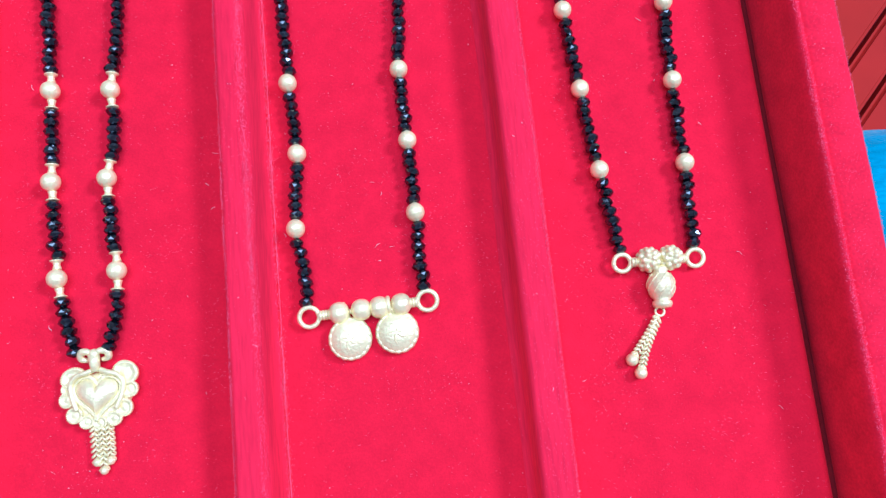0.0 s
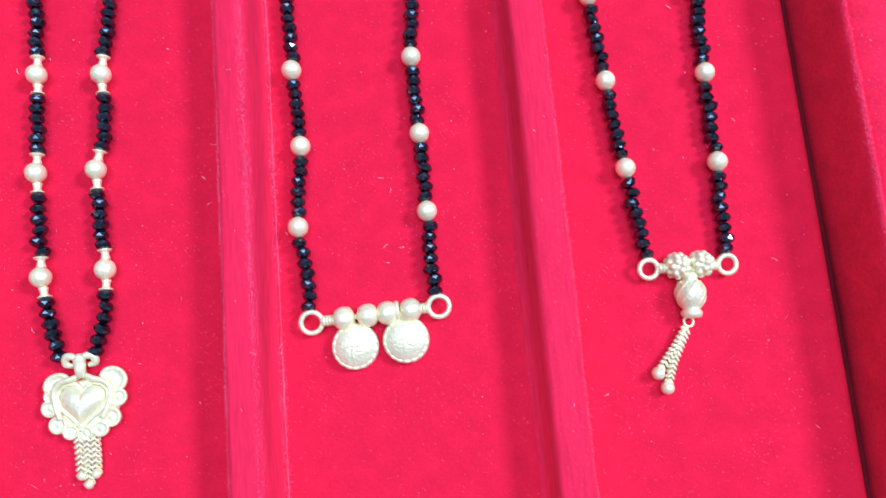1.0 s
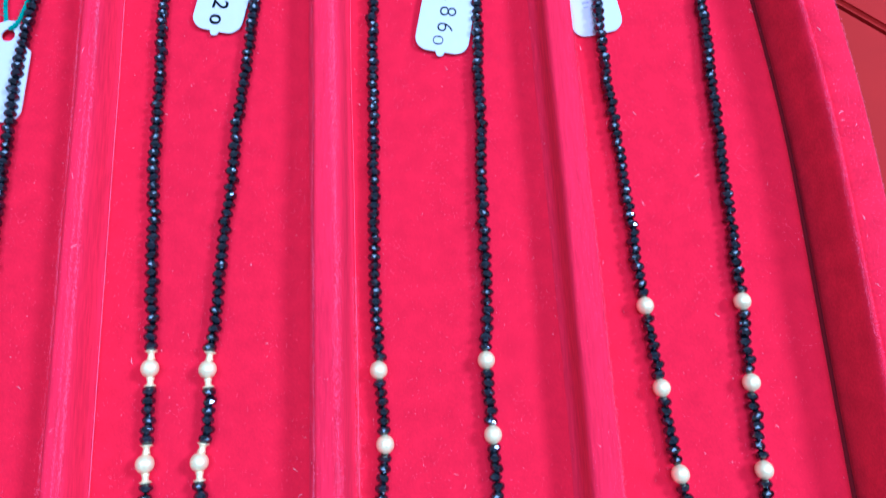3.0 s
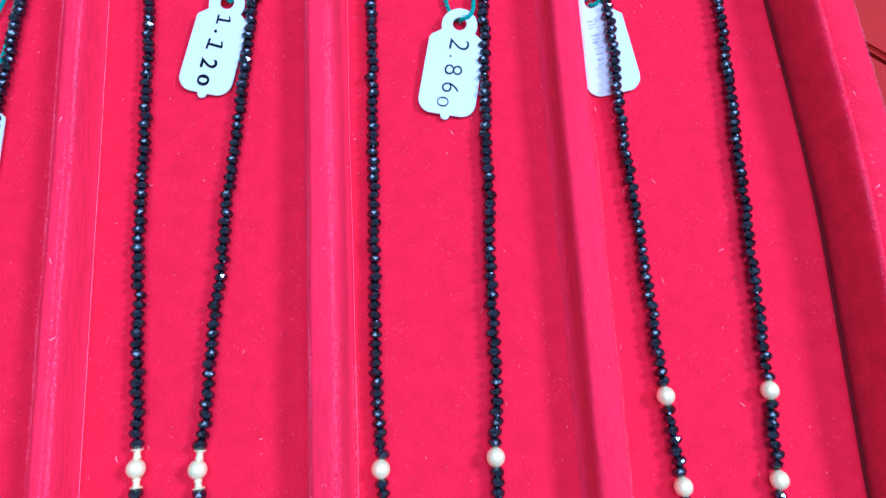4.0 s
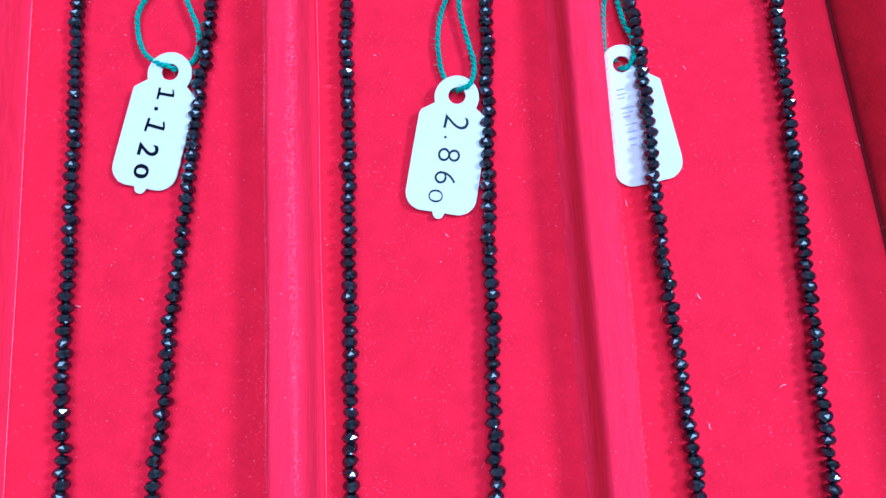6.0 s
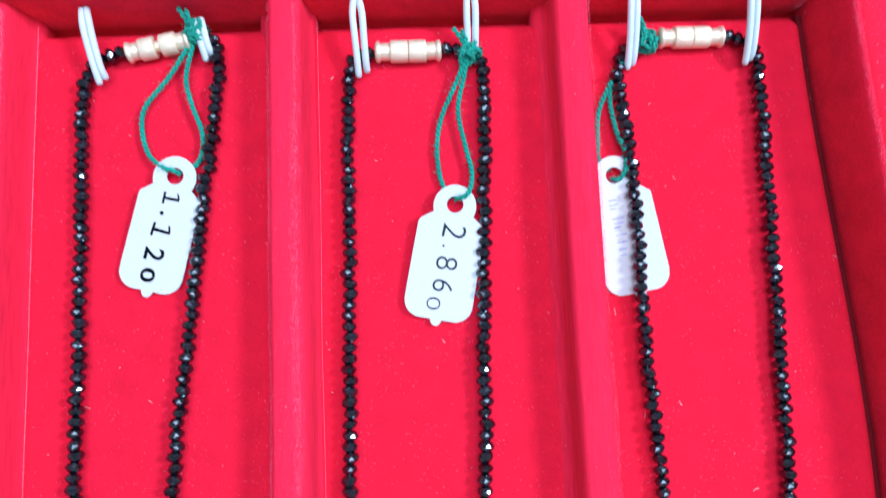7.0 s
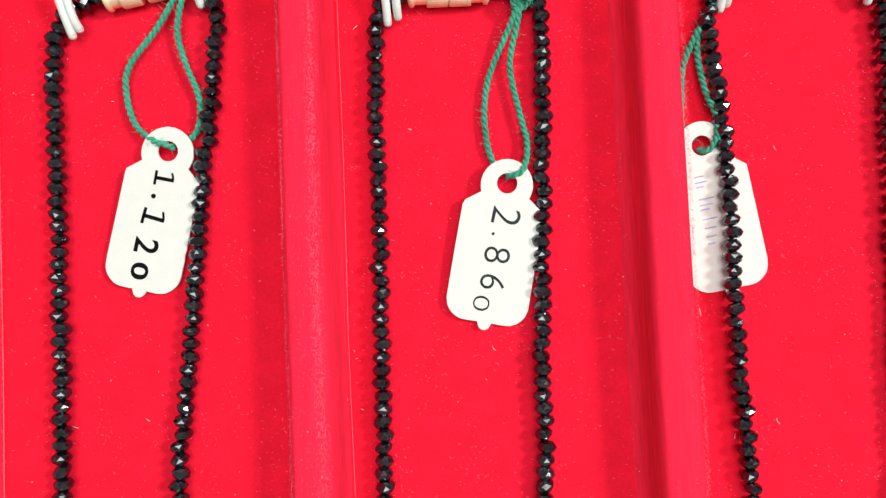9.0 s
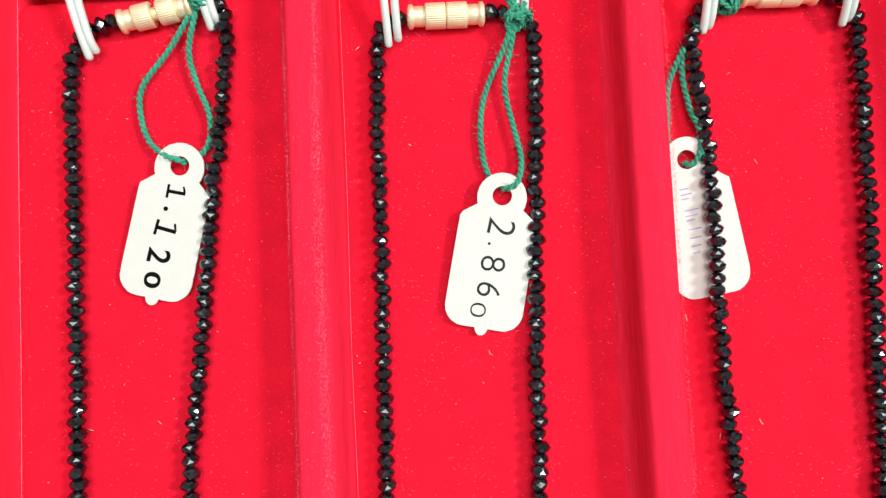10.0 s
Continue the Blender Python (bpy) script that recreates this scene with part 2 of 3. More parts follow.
# ---- tray ----
PITCH, RIDGE = 0.0527, 0.0131
FAR, NEAR, RIGHT, LEFT = 0.2112, -0.030, 0.0660, -0.1450 + 0.0034
BEND = (0.120, 0.215, 0.0052)


def draw_in(y):
    """How far the side wall leans into the tray towards its far corner."""
    f = min(max((y - BEND[0]) / (BEND[1] - BEND[0]), 0), 1)
    return -BEND[2] * f * f * (3 - 2 * f)


def tray():
    base = thing("jewellery_tray", (-0.04, 0.09, TABLE), "red velvet jewellery tray with raised ridges between channels", "tray")
    ys = [NEAR + (FAR - NEAR) * k / 90 for k in range(91)]
    bm = bmesh.new()
    slab(bm, LEFT - 0.0108, RIGHT + 0.0050, NEAR - 0.0108, FAR + 0.0108, TABLE, -0.0075)
    part("base_board", bm, VELVET, base, smooth=False)
    # linings of the channels, rolled down at their free edges
    lining_ys = [NEAR + (FAR - 0.0010 - NEAR) * (1 - (1 - k / 110) ** 1.35) for k in range(111)]
    for k in range(4):
        centre = RIDGE - PITCH * k
        x0 = centre + 0.0032
        x1 = (RIGHT + 0.0002) if k == 0 else RIDGE - PITCH * (k - 1) - (0.0016 if k == 3 else 0.0032)
        if k == 3:
            x0 = LEFT + 0.0004
        bm = bmesh.new()
        n = 26
        rows = []
        for y in lining_ys:
            row = []
            for i in range(n + 1):
                f = 1 - (1 - i / n) ** 1.35
                lip = (1 - f) * (x1 - x0) if k == 0 else 1.0
                z = 0.0003 * noise.noise((f * 2.2 + 5 * k, y * 14, 1.5)) - 0.0022 * max(0, 1 - lip / 0.0026) ** 2 - 0.0022 * max(0, 1 - (lining_ys[-1] - y) / 0.0026) ** 2
                row.append(bm.verts.new((x0 + (x1 - x0 + (draw_in(y) if k == 0 else 0)) * f, y, z - 0.0002)))
            rows.append(row)
        for a, b in zip(rows, rows[1:]):
            for i in range(n):
                bm.faces.new((a[i], a[i + 1], b[i + 1], b[i]))
        shell = bmesh.ops.extrude_face_region(bm, geom=list(bm.faces))
        for v in shell["geom"]:
            if isinstance(v, bmesh.types.BMVert):
                v.co.z -= 0.0070
        part("channel_lining", bm, VELVET, base)
    # ridges
    for k in range(3):
        centre = RIDGE - PITCH * k
        bm = bmesh.new()
        shape = ((-5.8, -7.4), (-5.8, -0.6), (-4.4, 0.2), (-3.7, 0.9), (-3.3, 2.2), (-3.2, 4.0), (-3.1, 6.2), (-2.9, 7.0), (-2.5, 7.5), (-2.0, 7.7), (0.2, 7.75),
                 (1.4, 7.65), (2.2, 7.3), (2.7, 6.7), (3.0, 5.9), (3.3, 4.2), (3.6, 2.4), (3.85, 1.0), (4.2, 0.1), (4.8, -0.6), (4.8, -7.4))
        section = [(centre + (x + 0.5 * (k == 0) * (x > 1) + 1.6 * (k == 2) * (x < -1.9)) / 1000, z / 1000) for x, z in shape]
        profile_bar(bm, section, ys + [FAR + 0.0022], 0.00035, 3.0 * k)
        part("ridge", bm, BRUSHED_LIT, base)
    # the fluffy seams of the covering at the feet of two ridges
    for k, off, thick in ((2, 0.0047, 0.00006), (1, 0.0050, 0.00004)):
        bm = bmesh.new()
        run = [Vector((RIDGE - k * PITCH + off + 0.0002 * noise.noise((2 + k, y * 30, 0)), y, 0.00016 - 0.00002 * (k == 1))) for y in ys]
        tube(bm, run, lambda f: thick + 0.55 * thick * noise.noise((f * 130, 4, k)), 6)
        part("seam", bm, LIT_NAP, base)
    # dark strip that paints the crease's shade between the lining and the wall
    bm = bmesh.new()
    profile_bar(bm, [(RIGHT + 0.0003, -0.0074), (RIGHT + 0.0003, -0.0030), (RIGHT + 0.00145, -0.0030), (RIGHT + 0.00145, -0.0074)], ys)
    for v in bm.verts:
        v.co.x += draw_in(v.co.y)
    part("joint_shade", bm, GAP, base, smooth=False)
    # walls, each with a rounded inner rim and a flat flange
    def wall(name, section, flip, ys_):
        bm = bmesh.new()
        profile_bar(bm, section, ys_, 0.0003, flip)
        return bm
    inner = [(0.0016, -0.0074), (0.0015, -0.0016), (0.0016, 0.0004), (0.0017, 0.0050), (0.0019, 0.0096), (0.0021, 0.0111), (0.0026, 0.0119), (0.0033, 0.0118), (0.0037, 0.0109),
             (0.0040, 0.0111), (0.0045, 0.0114), (0.0103, 0.0114), (0.0109, 0.0110), (0.0112, 0.0103), (0.0112, TABLE)]
    long_ys = [NEAR - 0.0112 + (FAR - NEAR + 0.0224) * k / 100 for k in range(101)]
    bm = wall("r", [(RIGHT + x, z) for x, z in inner], 11, long_ys)
    for v in bm.verts:
        v.co.x += draw_in(v.co.y)
    part("tray_wall", bm, PADDED, base)
    part("tray_wall", wall("l", [(LEFT - x, z) for x, z in inner], 13, long_ys), PADDED, base)
    short = [LEFT + 0.0002 + (RIGHT - LEFT - 0.0004) * k / 80 for k in range(81)]
    for off, turn in ((FAR, 1), (NEAR, -1)):
        bm = wall("f", [(x, z) for x, z in inner], 17 + turn, short)
        for v in bm.verts:
            reach = min(max(v.co.x, 0), 0.0044) * 0.95
            mid = (LEFT + RIGHT) / 2
            across = mid + (v.co.y - mid) * (1 + 2 * reach / (RIGHT - LEFT))
            if turn == 1:
                across += draw_in(FAR) * max(0, (across - mid) / (RIGHT - mid))
            v.co = Vector((across, off + turn * v.co.x, v.co.z))
        part("tray_wall", bm, PADDED, base)
    return base


# ---- necklaces ----
def bead_mesh(n, seed):
    """A hand-cut crystal rondelle with its hole along z: a row of kites above and below lozenges on the girdle."""
    bm = bmesh.new()
    cut = random.Random(seed)
    rings = []
    for r, z, shift in ((0.00070, 0.00092, 0), (0.00121, 0.00056, 0.5), (0.00146, 0.00002, 0), (0.00121, -0.00055, 0.5), (0.00071, -0.00092, 0)):
        ring = []
        for k in range(n):
            a = 2 * math.pi * (k + shift + cut.uniform(-0.07, 0.07)) / n
            rr = r * cut.uniform(0.97, 1.03)
            ring.append(bm.verts.new((rr * math.cos(a), rr * math.sin(a), z + cut.uniform(-0.00006, 0.00006))))
        rings.append(ring)
    top, upper, girdle, lower, foot = rings
    for k in range(n):
        m = (k + 1) % n
        bm.faces.new((top[k], top[m], upper[k]))
        bm.faces.new((foot[k], foot[m], lower[k]))
        for end, ring in ((top, upper), (foot, lower)):
            bm.faces.new((end[m], ring[k], ring[m]))
            bm.faces.new((girdle[m], ring[k], ring[m]))
            bm.faces.new((ring[k], girdle[k], girdle[m]))
    bm.faces.new(top)
    bm.faces.new(foot)
    return mesh_of(bm, BLACK, False, "bead")


def gold_bead_mesh():
    bm = bmesh.new()
    prof = [(0.0005, -0.00182)] + [(0.00181 * math.cos(a), 0.00184 * math.sin(a)) for a in (math.radians(-72 + 144 * k / 10) for k in range(11))] + [(0.0005, 0.00182)]
    lathe(bm, prof, 20)
    return mesh_of(bm, GOLD, True, "gold_bead")


def spacer_mesh():
    bm = bmesh.new()
    lathe(bm, [(0.00045, -0.0009), (0.00085, -0.00088), (0.00075, -0.0005), (0.00062, 0), (0.00072, 0.0005), (0.00115, 0.0007), (0.00125, 0.00088), (0.0006, 0.0009)], 14)
    return mesh_of(bm, GOLD, True, "spacer")


BEADS = [bead_mesh(n, 40 + n * 3 + k) for n in (8, 9, 10) for k in range(3)]
GOLD_BEAD, SPACER = gold_bead_mesh(), spacer_mesh()


def string_beads(owner, line, golds, spacers, rng, start=0.0, end=None):
    """Threads black beads along the line, with gold ones at the given places."""
    end = line.length if end is None else end
    half = 0.00355 if spacers else 0.00180
    stops = [(start, start)] + [(s - half, s + half) for s in sorted(golds)] + [(end, end)]
    for s in golds:
        p, d = line.at(s)
        p = Vector((p.x, p.y, 0.0020))
        part("gold_bead", GOLD_BEAD, None, owner, place=along(p, d, rng.uniform(0, 6)))
        if spacers:
            for sign in (-1, 1):
                q, e = line.at(s + sign * 0.00270)
                part("spacer", SPACER, None, owner, place=along(Vector((q.x, q.y, 0.0015)), e * sign, rng.uniform(0, 6)))
    for (_, a), (b, _) in zip(stops, stops[1:]):
        count = max(int(round((b - a) / 0.00193)), 0)
        for k in range(count):
            p, d = line.at(a + (b - a) * (k + 0.5) / count)
            side = d.cross(Vector((0, 0, 1)))
            p = p + side * rng.gauss(0, 0.00018) + Vector((0, 0, rng.uniform(-0.00005, 0.0001)))
            tilt = Matrix.Rotation(rng.gauss(0, 0.20), 4, "X") @ Matrix.Rotation(rng.gauss(0, 0.20), 4, "Y")
            size = rng.uniform(0.94, 1.05)
            part("bead", rng.choice(BEADS), None, owner, place=along(p, d, rng.uniform(0, 6.28)) @ tilt @ Matrix.Diagonal((size, size, size * rng.uniform(0.92, 1.04), 1)))


def thread(owner, line):
    bm = bmesh.new()
    tube(bm, line.p, 0.0003, 5)
    part("thread", bm, INK, owner)


def screw_clasp(owner, a, b, gap=0.0):
    """A barrel screw clasp of two knurled halves between a and b."""
    d = (b - a).normalized()
    length = (b - a).length
    mid = (a + b) / 2
    clasp = None
    for sign in (-1, 1):
        m = along(mid + d * sign * gap / 2, d * sign)
        h = length / 2 - gap / 2
        bm = bmesh.new()
        lathe(bm, [(0.0012, 0), (0.00198, 0.00008), (0.00204, 0.0003), (0.00204, h * 0.50), (0.00195, h * 0.54)], 144, m, 0.022, 36)
        lathe(bm, [(0.0014, h * 0.52), (0.00164, h * 0.56), (0.00164, h * 0.78), (0.00156, h * 0.82), (0.00194, h * 0.86), (0.00198, h * 0.95), (0.0013, h), (0.0006, h)], 28, m)
        if clasp is None:
            clasp = part("clasp", bm, BRASS, owner, "satin brass barrel screw clasp")
            bm = bmesh.new()
            tube(bm, [mid - d * 0.0012, mid + d * 0.0012], 0.0011, 14)
            part("screw", bm, BRASS, clasp)
        else:
            part("screw_half", bm, BRASS, clasp)
    return clasp


def wire_loop(owner, centre, radius, towards, coils=2):
    """A bent wire eye with its wrapped neck."""
    bm = bmesh.new()
    tube(bm, ring_points(centre, radius, 28, Matrix.Rotation(0.18, 4, "X")), 0.00046, 8, closed=True)
    d = (towards - centre).normalized()
    for k in range(coils + 1):
        c = centre + d * (radius + 0.0003 + 0.00055 * k)
        tube(bm, [c + along(Vector(), d) @ Vector((0.00068 * math.cos(a), 0.00068 * math.sin(a), 0)) for a in (2 * math.pi * j / 12 for j in range(12))], 0.00034, 6, closed=True)
    tube(bm, [centre + d * radius, towards], 0.0004, 8)
    return part("wire_eye", bm, GOLD, owner)


def chain_drop(owner, points, ball_radius, width=0.0006):
    """A flat link chain that ends in a ball."""
    line = Line(spline(points, 8))
    bm = bmesh.new()
    n = int(line.length / 0.00085)
    for k in range(n):
        p, d = line.at(line.length * (k + 0.5) / n)
        m = along(p, d, 0.0)
        for s in (-1, 1):
            tube(bm, [m @ Vector((s * width * 0.55 + width * 0.6 * math.cos(a), width * 0.5 * math.sin(a), 0.0004 * math.sin(a + s))) for a in (2 * math.pi * j / 8 for j in range(8))], 0.00024, 5, closed=True)
    chain = part("tassel_chain", bm, GOLD, owner)
    bm = bmesh.new()
    ball(bm, points[-1], ball_radius, 14, 9)
    part("tassel_ball", bm, GOLD, chain)


def necklace_heart(rng):
    owner = thing("heart_necklace", (-0.070, 0.118, 0), "black crystal bead necklace with gold beads and heart pendant", "necklace", "necklaces on the tray")
    left = Line(spline([v3(p) for p in ((-72.0, 30.3), (-74.0, 37), (-75.4, 45.1), (-75.9, 55), (-76.4, 64), (-76.4, 82.6), (-77.0, 98), (-77.5, 112), (-78.0, 130), (-77.9, 150), (-78, 170),
                                        (-78.1, 190), (-78.0, 198.6), (-76.3, 202.6), (-73.9, 204.2, 1.8), (-70.3, 204.8, 2))]))
    right = Line(spline([v3(p) for p in ((-58, 207.2, 2), (-55.4, 208.3), (-53.4, 205.5), (-53.1, 199.5), (-54.1, 190), (-55.2, 180), (-56.4, 170), (-58.5, 150), (-60.1, 138), (-60.9, 125), (-62.2, 112),
                                         (-63.3, 96), (-64.8, 81.8), (-64.2, 73), (-65.8, 63.8), (-65.2, 54), (-64.3, 45.6), (-64.9, 37.5), (-66.6, 30.6))]))
    string_beads(owner, left, [left.nearest(v3(p)) for p in ((-76.5, 82.6), (-76.3, 63.9), (-75.3, 45.0))], True, rng)
    string_beads(owner, right, [right.nearest(v3(p)) for p in ((-64.7, 81.7), (-65.6, 63.7), (-64.1, 45.5))], True, rng)
    thread(owner, left)
    thread(owner, right)
    screw_clasp(owner, v3((-70.0, 204.7, 2.1)), v3((-58.2, 207.1, 2.1)), 0.0009)
    # pendant
    turn = Matrix.Translation((-0.0684, 0.0226, 0)) @ Matrix.Rotation(-0.03, 4, "Z") @ Matrix.Diagonal((0.88, 0.88, 1, 1))

    def heart_outline(size, n=56):
        out = []
        for k in range(n):
            a = 2 * math.pi * k / n
            out.append(Vector((16 * math.sin(a) ** 3, 13 * math.cos(a) - 5 * math.cos(2 * a) - 2 * math.cos(3 * a) - math.cos(4 * a) + 2, 0)) * (size / 32))
        return out
    def dome(outline, base, height, place, steps=7, power=2.0):
        bm = bmesh.new()
        rings = [[bm.verts.new(place @ Vector((p.x, p.y, base - 0.0006))) for p in outline]]
        for s in range(steps):
            f = 1 - s / steps
            rings.append([bm.verts.new(place @ Vector((p.x * f, p.y * f, base + height * (1 - f ** power)))) for p in outline])
        n = len(outline)
        for a, b in zip(rings, rings[1:]):
            for k in range(n):
                bm.faces.new((a[k], a[(k + 1) % n], b[(k + 1) % n], b[k]))
        bm.faces.new(rings[0])
        bm.faces.new(rings[-1])
        return bm
    bm = bmesh.new()
    lathe(bm, [(0.0040, 0.0004), (0.0060, 0.0005), (0.0063, 0.0008), (0.0061, 0.0012), (0.0052, 0.0014), (0.0030, 0.0014)], 84,
          turn @ Matrix.Translation((0.0004, -0.0003, 0)) @ Matrix.Diagonal((1, 0.88, 1, 1)), 0.035, 12)
    pendant = part("heart_pendant", bm, GOLD, owner, "pale gold filigree heart pendant")
    part("heart", dome(heart_outline(0.0092), 0.0019, 0.0012, turn @ Matrix.Diagonal((0.95, 0.93, 1, 1)), power=3.0), GOLD, pendant, "polished domed gold heart")
    for size, thick in ((0.0099, 0.00028), (0.0111, 0.00030)):
        bm = bmesh.new()
        tube(bm, [turn @ (Vector((p.x * 0.97, p.y * 0.94, 0.0024 - 0.07 * size))) for p in heart_outline(size)], thick, 6, closed=True)
        part("rope_border", bm, GOLD, pendant)
    for x, y, r, sx, lean in ((-5.0, 4.1, 2.1, 1.22, 0.3), (5.7, 4.7, 2.3, 1.15, -0.5), (-6.2, -0.3, 1.55, 1, 0), (-4.6, -3.5, 1.6, 1, 0), (-2.1, -5.0, 1.3, 1.1, 0), (0.6, -5.3, 1.2, 1.2, 0),
                              (6.7, 1.2, 1.6, 1, 0), (5.5, -2.5, 1.75, 1, 0), (3.5, -4.6, 1.4, 1.1, 0), (-6.3, 1.9, 1.1, 1, 0)):
        bm = bmesh.new()
        place = turn @ Matrix.Translation((x / 1000, y / 1000, 0.0014)) @ Matrix.Rotation(lean, 4, "Z") @ Matrix.Diagonal((sx, 1, 1, 1))
        lathe(bm, [(r / 1000, -0.0005), (r * 1.02 / 1000, 0.0002), (r * 0.94 / 1000, 0.00045), (r * 0.80 / 1000, 0.0004), (r * 0.66 / 1000, 0.00005), (r * 0.35 / 1000, 0.00015), (0.0002, 0.0003)], 30, place)
        grains = int(r * 15)
        for k in range(grains):
            a = 2 * math.pi * k / grains
            ball(bm, place @ Vector((r * 0.00101 * math.cos(a), r * 0.00101 * math.sin(a), 0.0002)), 0.00018, 6, 4, (1, 1, 1.8))
        part("petal", bm, GOLD, pendant)
    # scrolls that join the wings to the bail
    for s in (-1, 1):
        bm = bmesh.new()
        pts = [turn @ Vector(p) for p in ((s * 0.0006, 0.0056, 0.0019), (s * 0.0022, 0.0050, 0.0022), (s * 0.0042, 0.0044, 0.0021), (s * 0.0054, 0.0028, 0.0019), (s * 0.0051, 0.0002, 0.0018), (s * 0.0040, -0.0026, 0.0018))]
        tube(bm, spline(pts, 7), 0.00050, 8)
        part("scroll", bm, GOLD, pendant)
    bm = bmesh.new()
    tube(bm, [Vector((-0.0685, 0.0272, 0.0018)), Vector((-0.0686, 0.0288, 0.0021)), Vector((-0.0687, 0.0303, 0.0022))], lambda f: 0.00085 + 0.0002 * f, 12)
    for s in (-1, 1):
        # each side of the bow is a folded strip
        pts = [Vector((-0.0687 + s * dx, 0.0300 + dy, h)) for dx, dy, h in ((0.0002, 0.0003, 0.0022), (0.0012, 0.0009, 0.0024), (0.0023, 0.0008, 0.0021), (0.0025, -0.0003, 0.0016), (0.0013, -0.0007, 0.0014))]
        tube(bm, spline(pts, 6), lambda f: 0.00045 + 0.00025 * math.sin(math.pi * f), 8)
    ball(bm, Vector((-0.0686, 0.0303, 0.0023)), 0.0010, 12, 8, (1, 1.1, 0.9))
    part("bail", bm, GOLD, pendant)
    for dx, end in ((-1.25, 10.9), (0.05, 9.4), (1.3, 11.0)):
        chain_drop(owner, [v3((-67.9 + dx, 17.4, 1.4)), v3((-67.8 + dx, 14.0, 1.0)), v3((-67.7 + dx * 0.95, end, 0.9))], 0.00078, 0.00070)


def necklace_discs(rng):
    owner = thing("disc_necklace", (-0.018, 0.12, 0), "black crystal bead necklace with two gold disc pendants", "necklace", "necklaces on the tray")
    left = Line(spline([v3(p) for p in ((-29.1, 35.2), (-29.5, 43), (-30.4, 50.4), (-29.9, 58), (-29.2, 65.3), (-30.1, 80), (-30.4, 97), (-30.2, 112), (-29.9, 137), (-29.4, 160),
                                        (-29.0, 188), (-28.6, 199.5), (-27.3, 203.0), (-23.8, 203.6, 2))]))
    right = Line(spline([v3(p) for p in ((-10.8, 203.6, 2), (-6.2, 203.8), (-3.6, 202.0), (-3.2, 194), (-3.7, 180), (-4.8, 160), (-5.4, 148), (-5.7, 132), (-6.7, 112), (-6.8, 95), (-7.9, 81),
                                         (-7.5, 66.1), (-7.3, 51.5), (-7.1, 36.2))]))
    string_beads(owner, left, [left.nearest(v3(p)) for p in ((-30, 80), (-29.1, 65.3), (-30.3, 50.4))], False, rng)
    string_beads(owner, right, [right.nearest(v3(p)) for p in ((-8, 81), (-7.5, 66.1), (-7.2, 51.6))], False, rng)
    thread(owner, left)
    thread(owner, right)
    screw_clasp(owner, v3((-23.5, 203.6, 2.1)), v3((-10.9, 203.6, 2.1)))
    a, b = v3((-29.0, 33.3, 1.6)), v3((-6.6, 34.3, 1.6))
    d = (b - a).normalized()
    bm = bmesh.new()
    tube(bm, [a + d * 0.002, b - d * 0.002], 0.0005, 8)
    bar = part("pendant_bar", bm, GOLD, owner, "pale gold wire bar with looped ends")
    for c, t in ((a, a + d * 0.005), (b, b - d * 0.005)):
        wire_loop(bar, c, 0.00185, t, 3)
    for f in (0.254, 0.440, 0.593, 0.775):
        c = a.lerp(b, f) + Vector((0, 0, 0.0003))
        bm = bmesh.new()
        prof = [(0.0007, -0.00185)] + [(0.00205 * math.cos(t) ** 0.7, 0.00185 * math.sin(t)) for t in (math.radians(-70 + 140 * k / 10) for k in range(11))] + [(0.0007, 0.00185)]
        lathe(bm, prof, 40, along(c, d), 0.014, 10)
        part("bar_bead", bm, GOLD, bar)
    for x, y, top in ((-21.7, 28.6, -22.4), (-12.8, 29.0, -14.0)):
        m = Matrix.Translation((x / 1000, y / 1000, 0.0008)) @ pose(0, 0, 0, 4, 0, 0)
        bm = bmesh.new()
        prof = [(0.0030, -0.0006), (0.0040, -0.0002), (0.00412, 0.0002), (0.0040, 0.0006), (0.0034, 0.00115), (0.0024, 0.0017), (0.0012, 0.0020), (0.0003, 0.00205)]
        lathe(bm, prof, 64, m, 0.007, 16)
        disc = part("disc", bm, GOLD, bar, "engraved domed gold disc")
        # engraved swirl at the middle, the beaded rim and the collar
        bm = bmesh.new()
        for arm in range(5):
            pts = [m @ Vector((r * math.cos(arm * 1.257 + r * 420), r * math.sin(arm * 1.257 + r * 420), 0.00207 - 72 * r * r)) for r in (0.0003 + 0.0017 * k / 9 for k in range(10))]
            tube(bm, pts, lambda f: 0.00017 - 0.00009 * f, 5)
        part("engraving", bm, GOLD, disc)
        bm = bmesh.new()
        tube(bm, [m @ p for p in ring_points((0, 0, 0.00066), 0.00362, 108)], lambda f: 0.00030 + 0.00018 * abs(math.sin(9 * 2 * math.pi * f)), 8, closed=True)
        part("beaded_rim", bm, GOLD, disc)
        bm = bmesh.new()
        tube(bm, [Vector((x / 1000 - 0.0002, y / 1000 + 0.0036, 0.0014)), Vector((top / 1000, y / 1000 + 0.0050, 0.0020))], 0.0008, 10)
        tube(bm, ring_points((top / 1000, y / 1000 + 0.0052, 0.0018), 0.0013, 20, along(Vector(), d)), 0.00045, 8, closed=True)
        part("collar", bm, GOLD, disc)


def necklace_tassel(rng):
    owner = thing("tassel_necklace", (0.037, 0.124, 0), "black crystal bead necklace with gold tassel drop", "necklace", "necklaces on the tray")
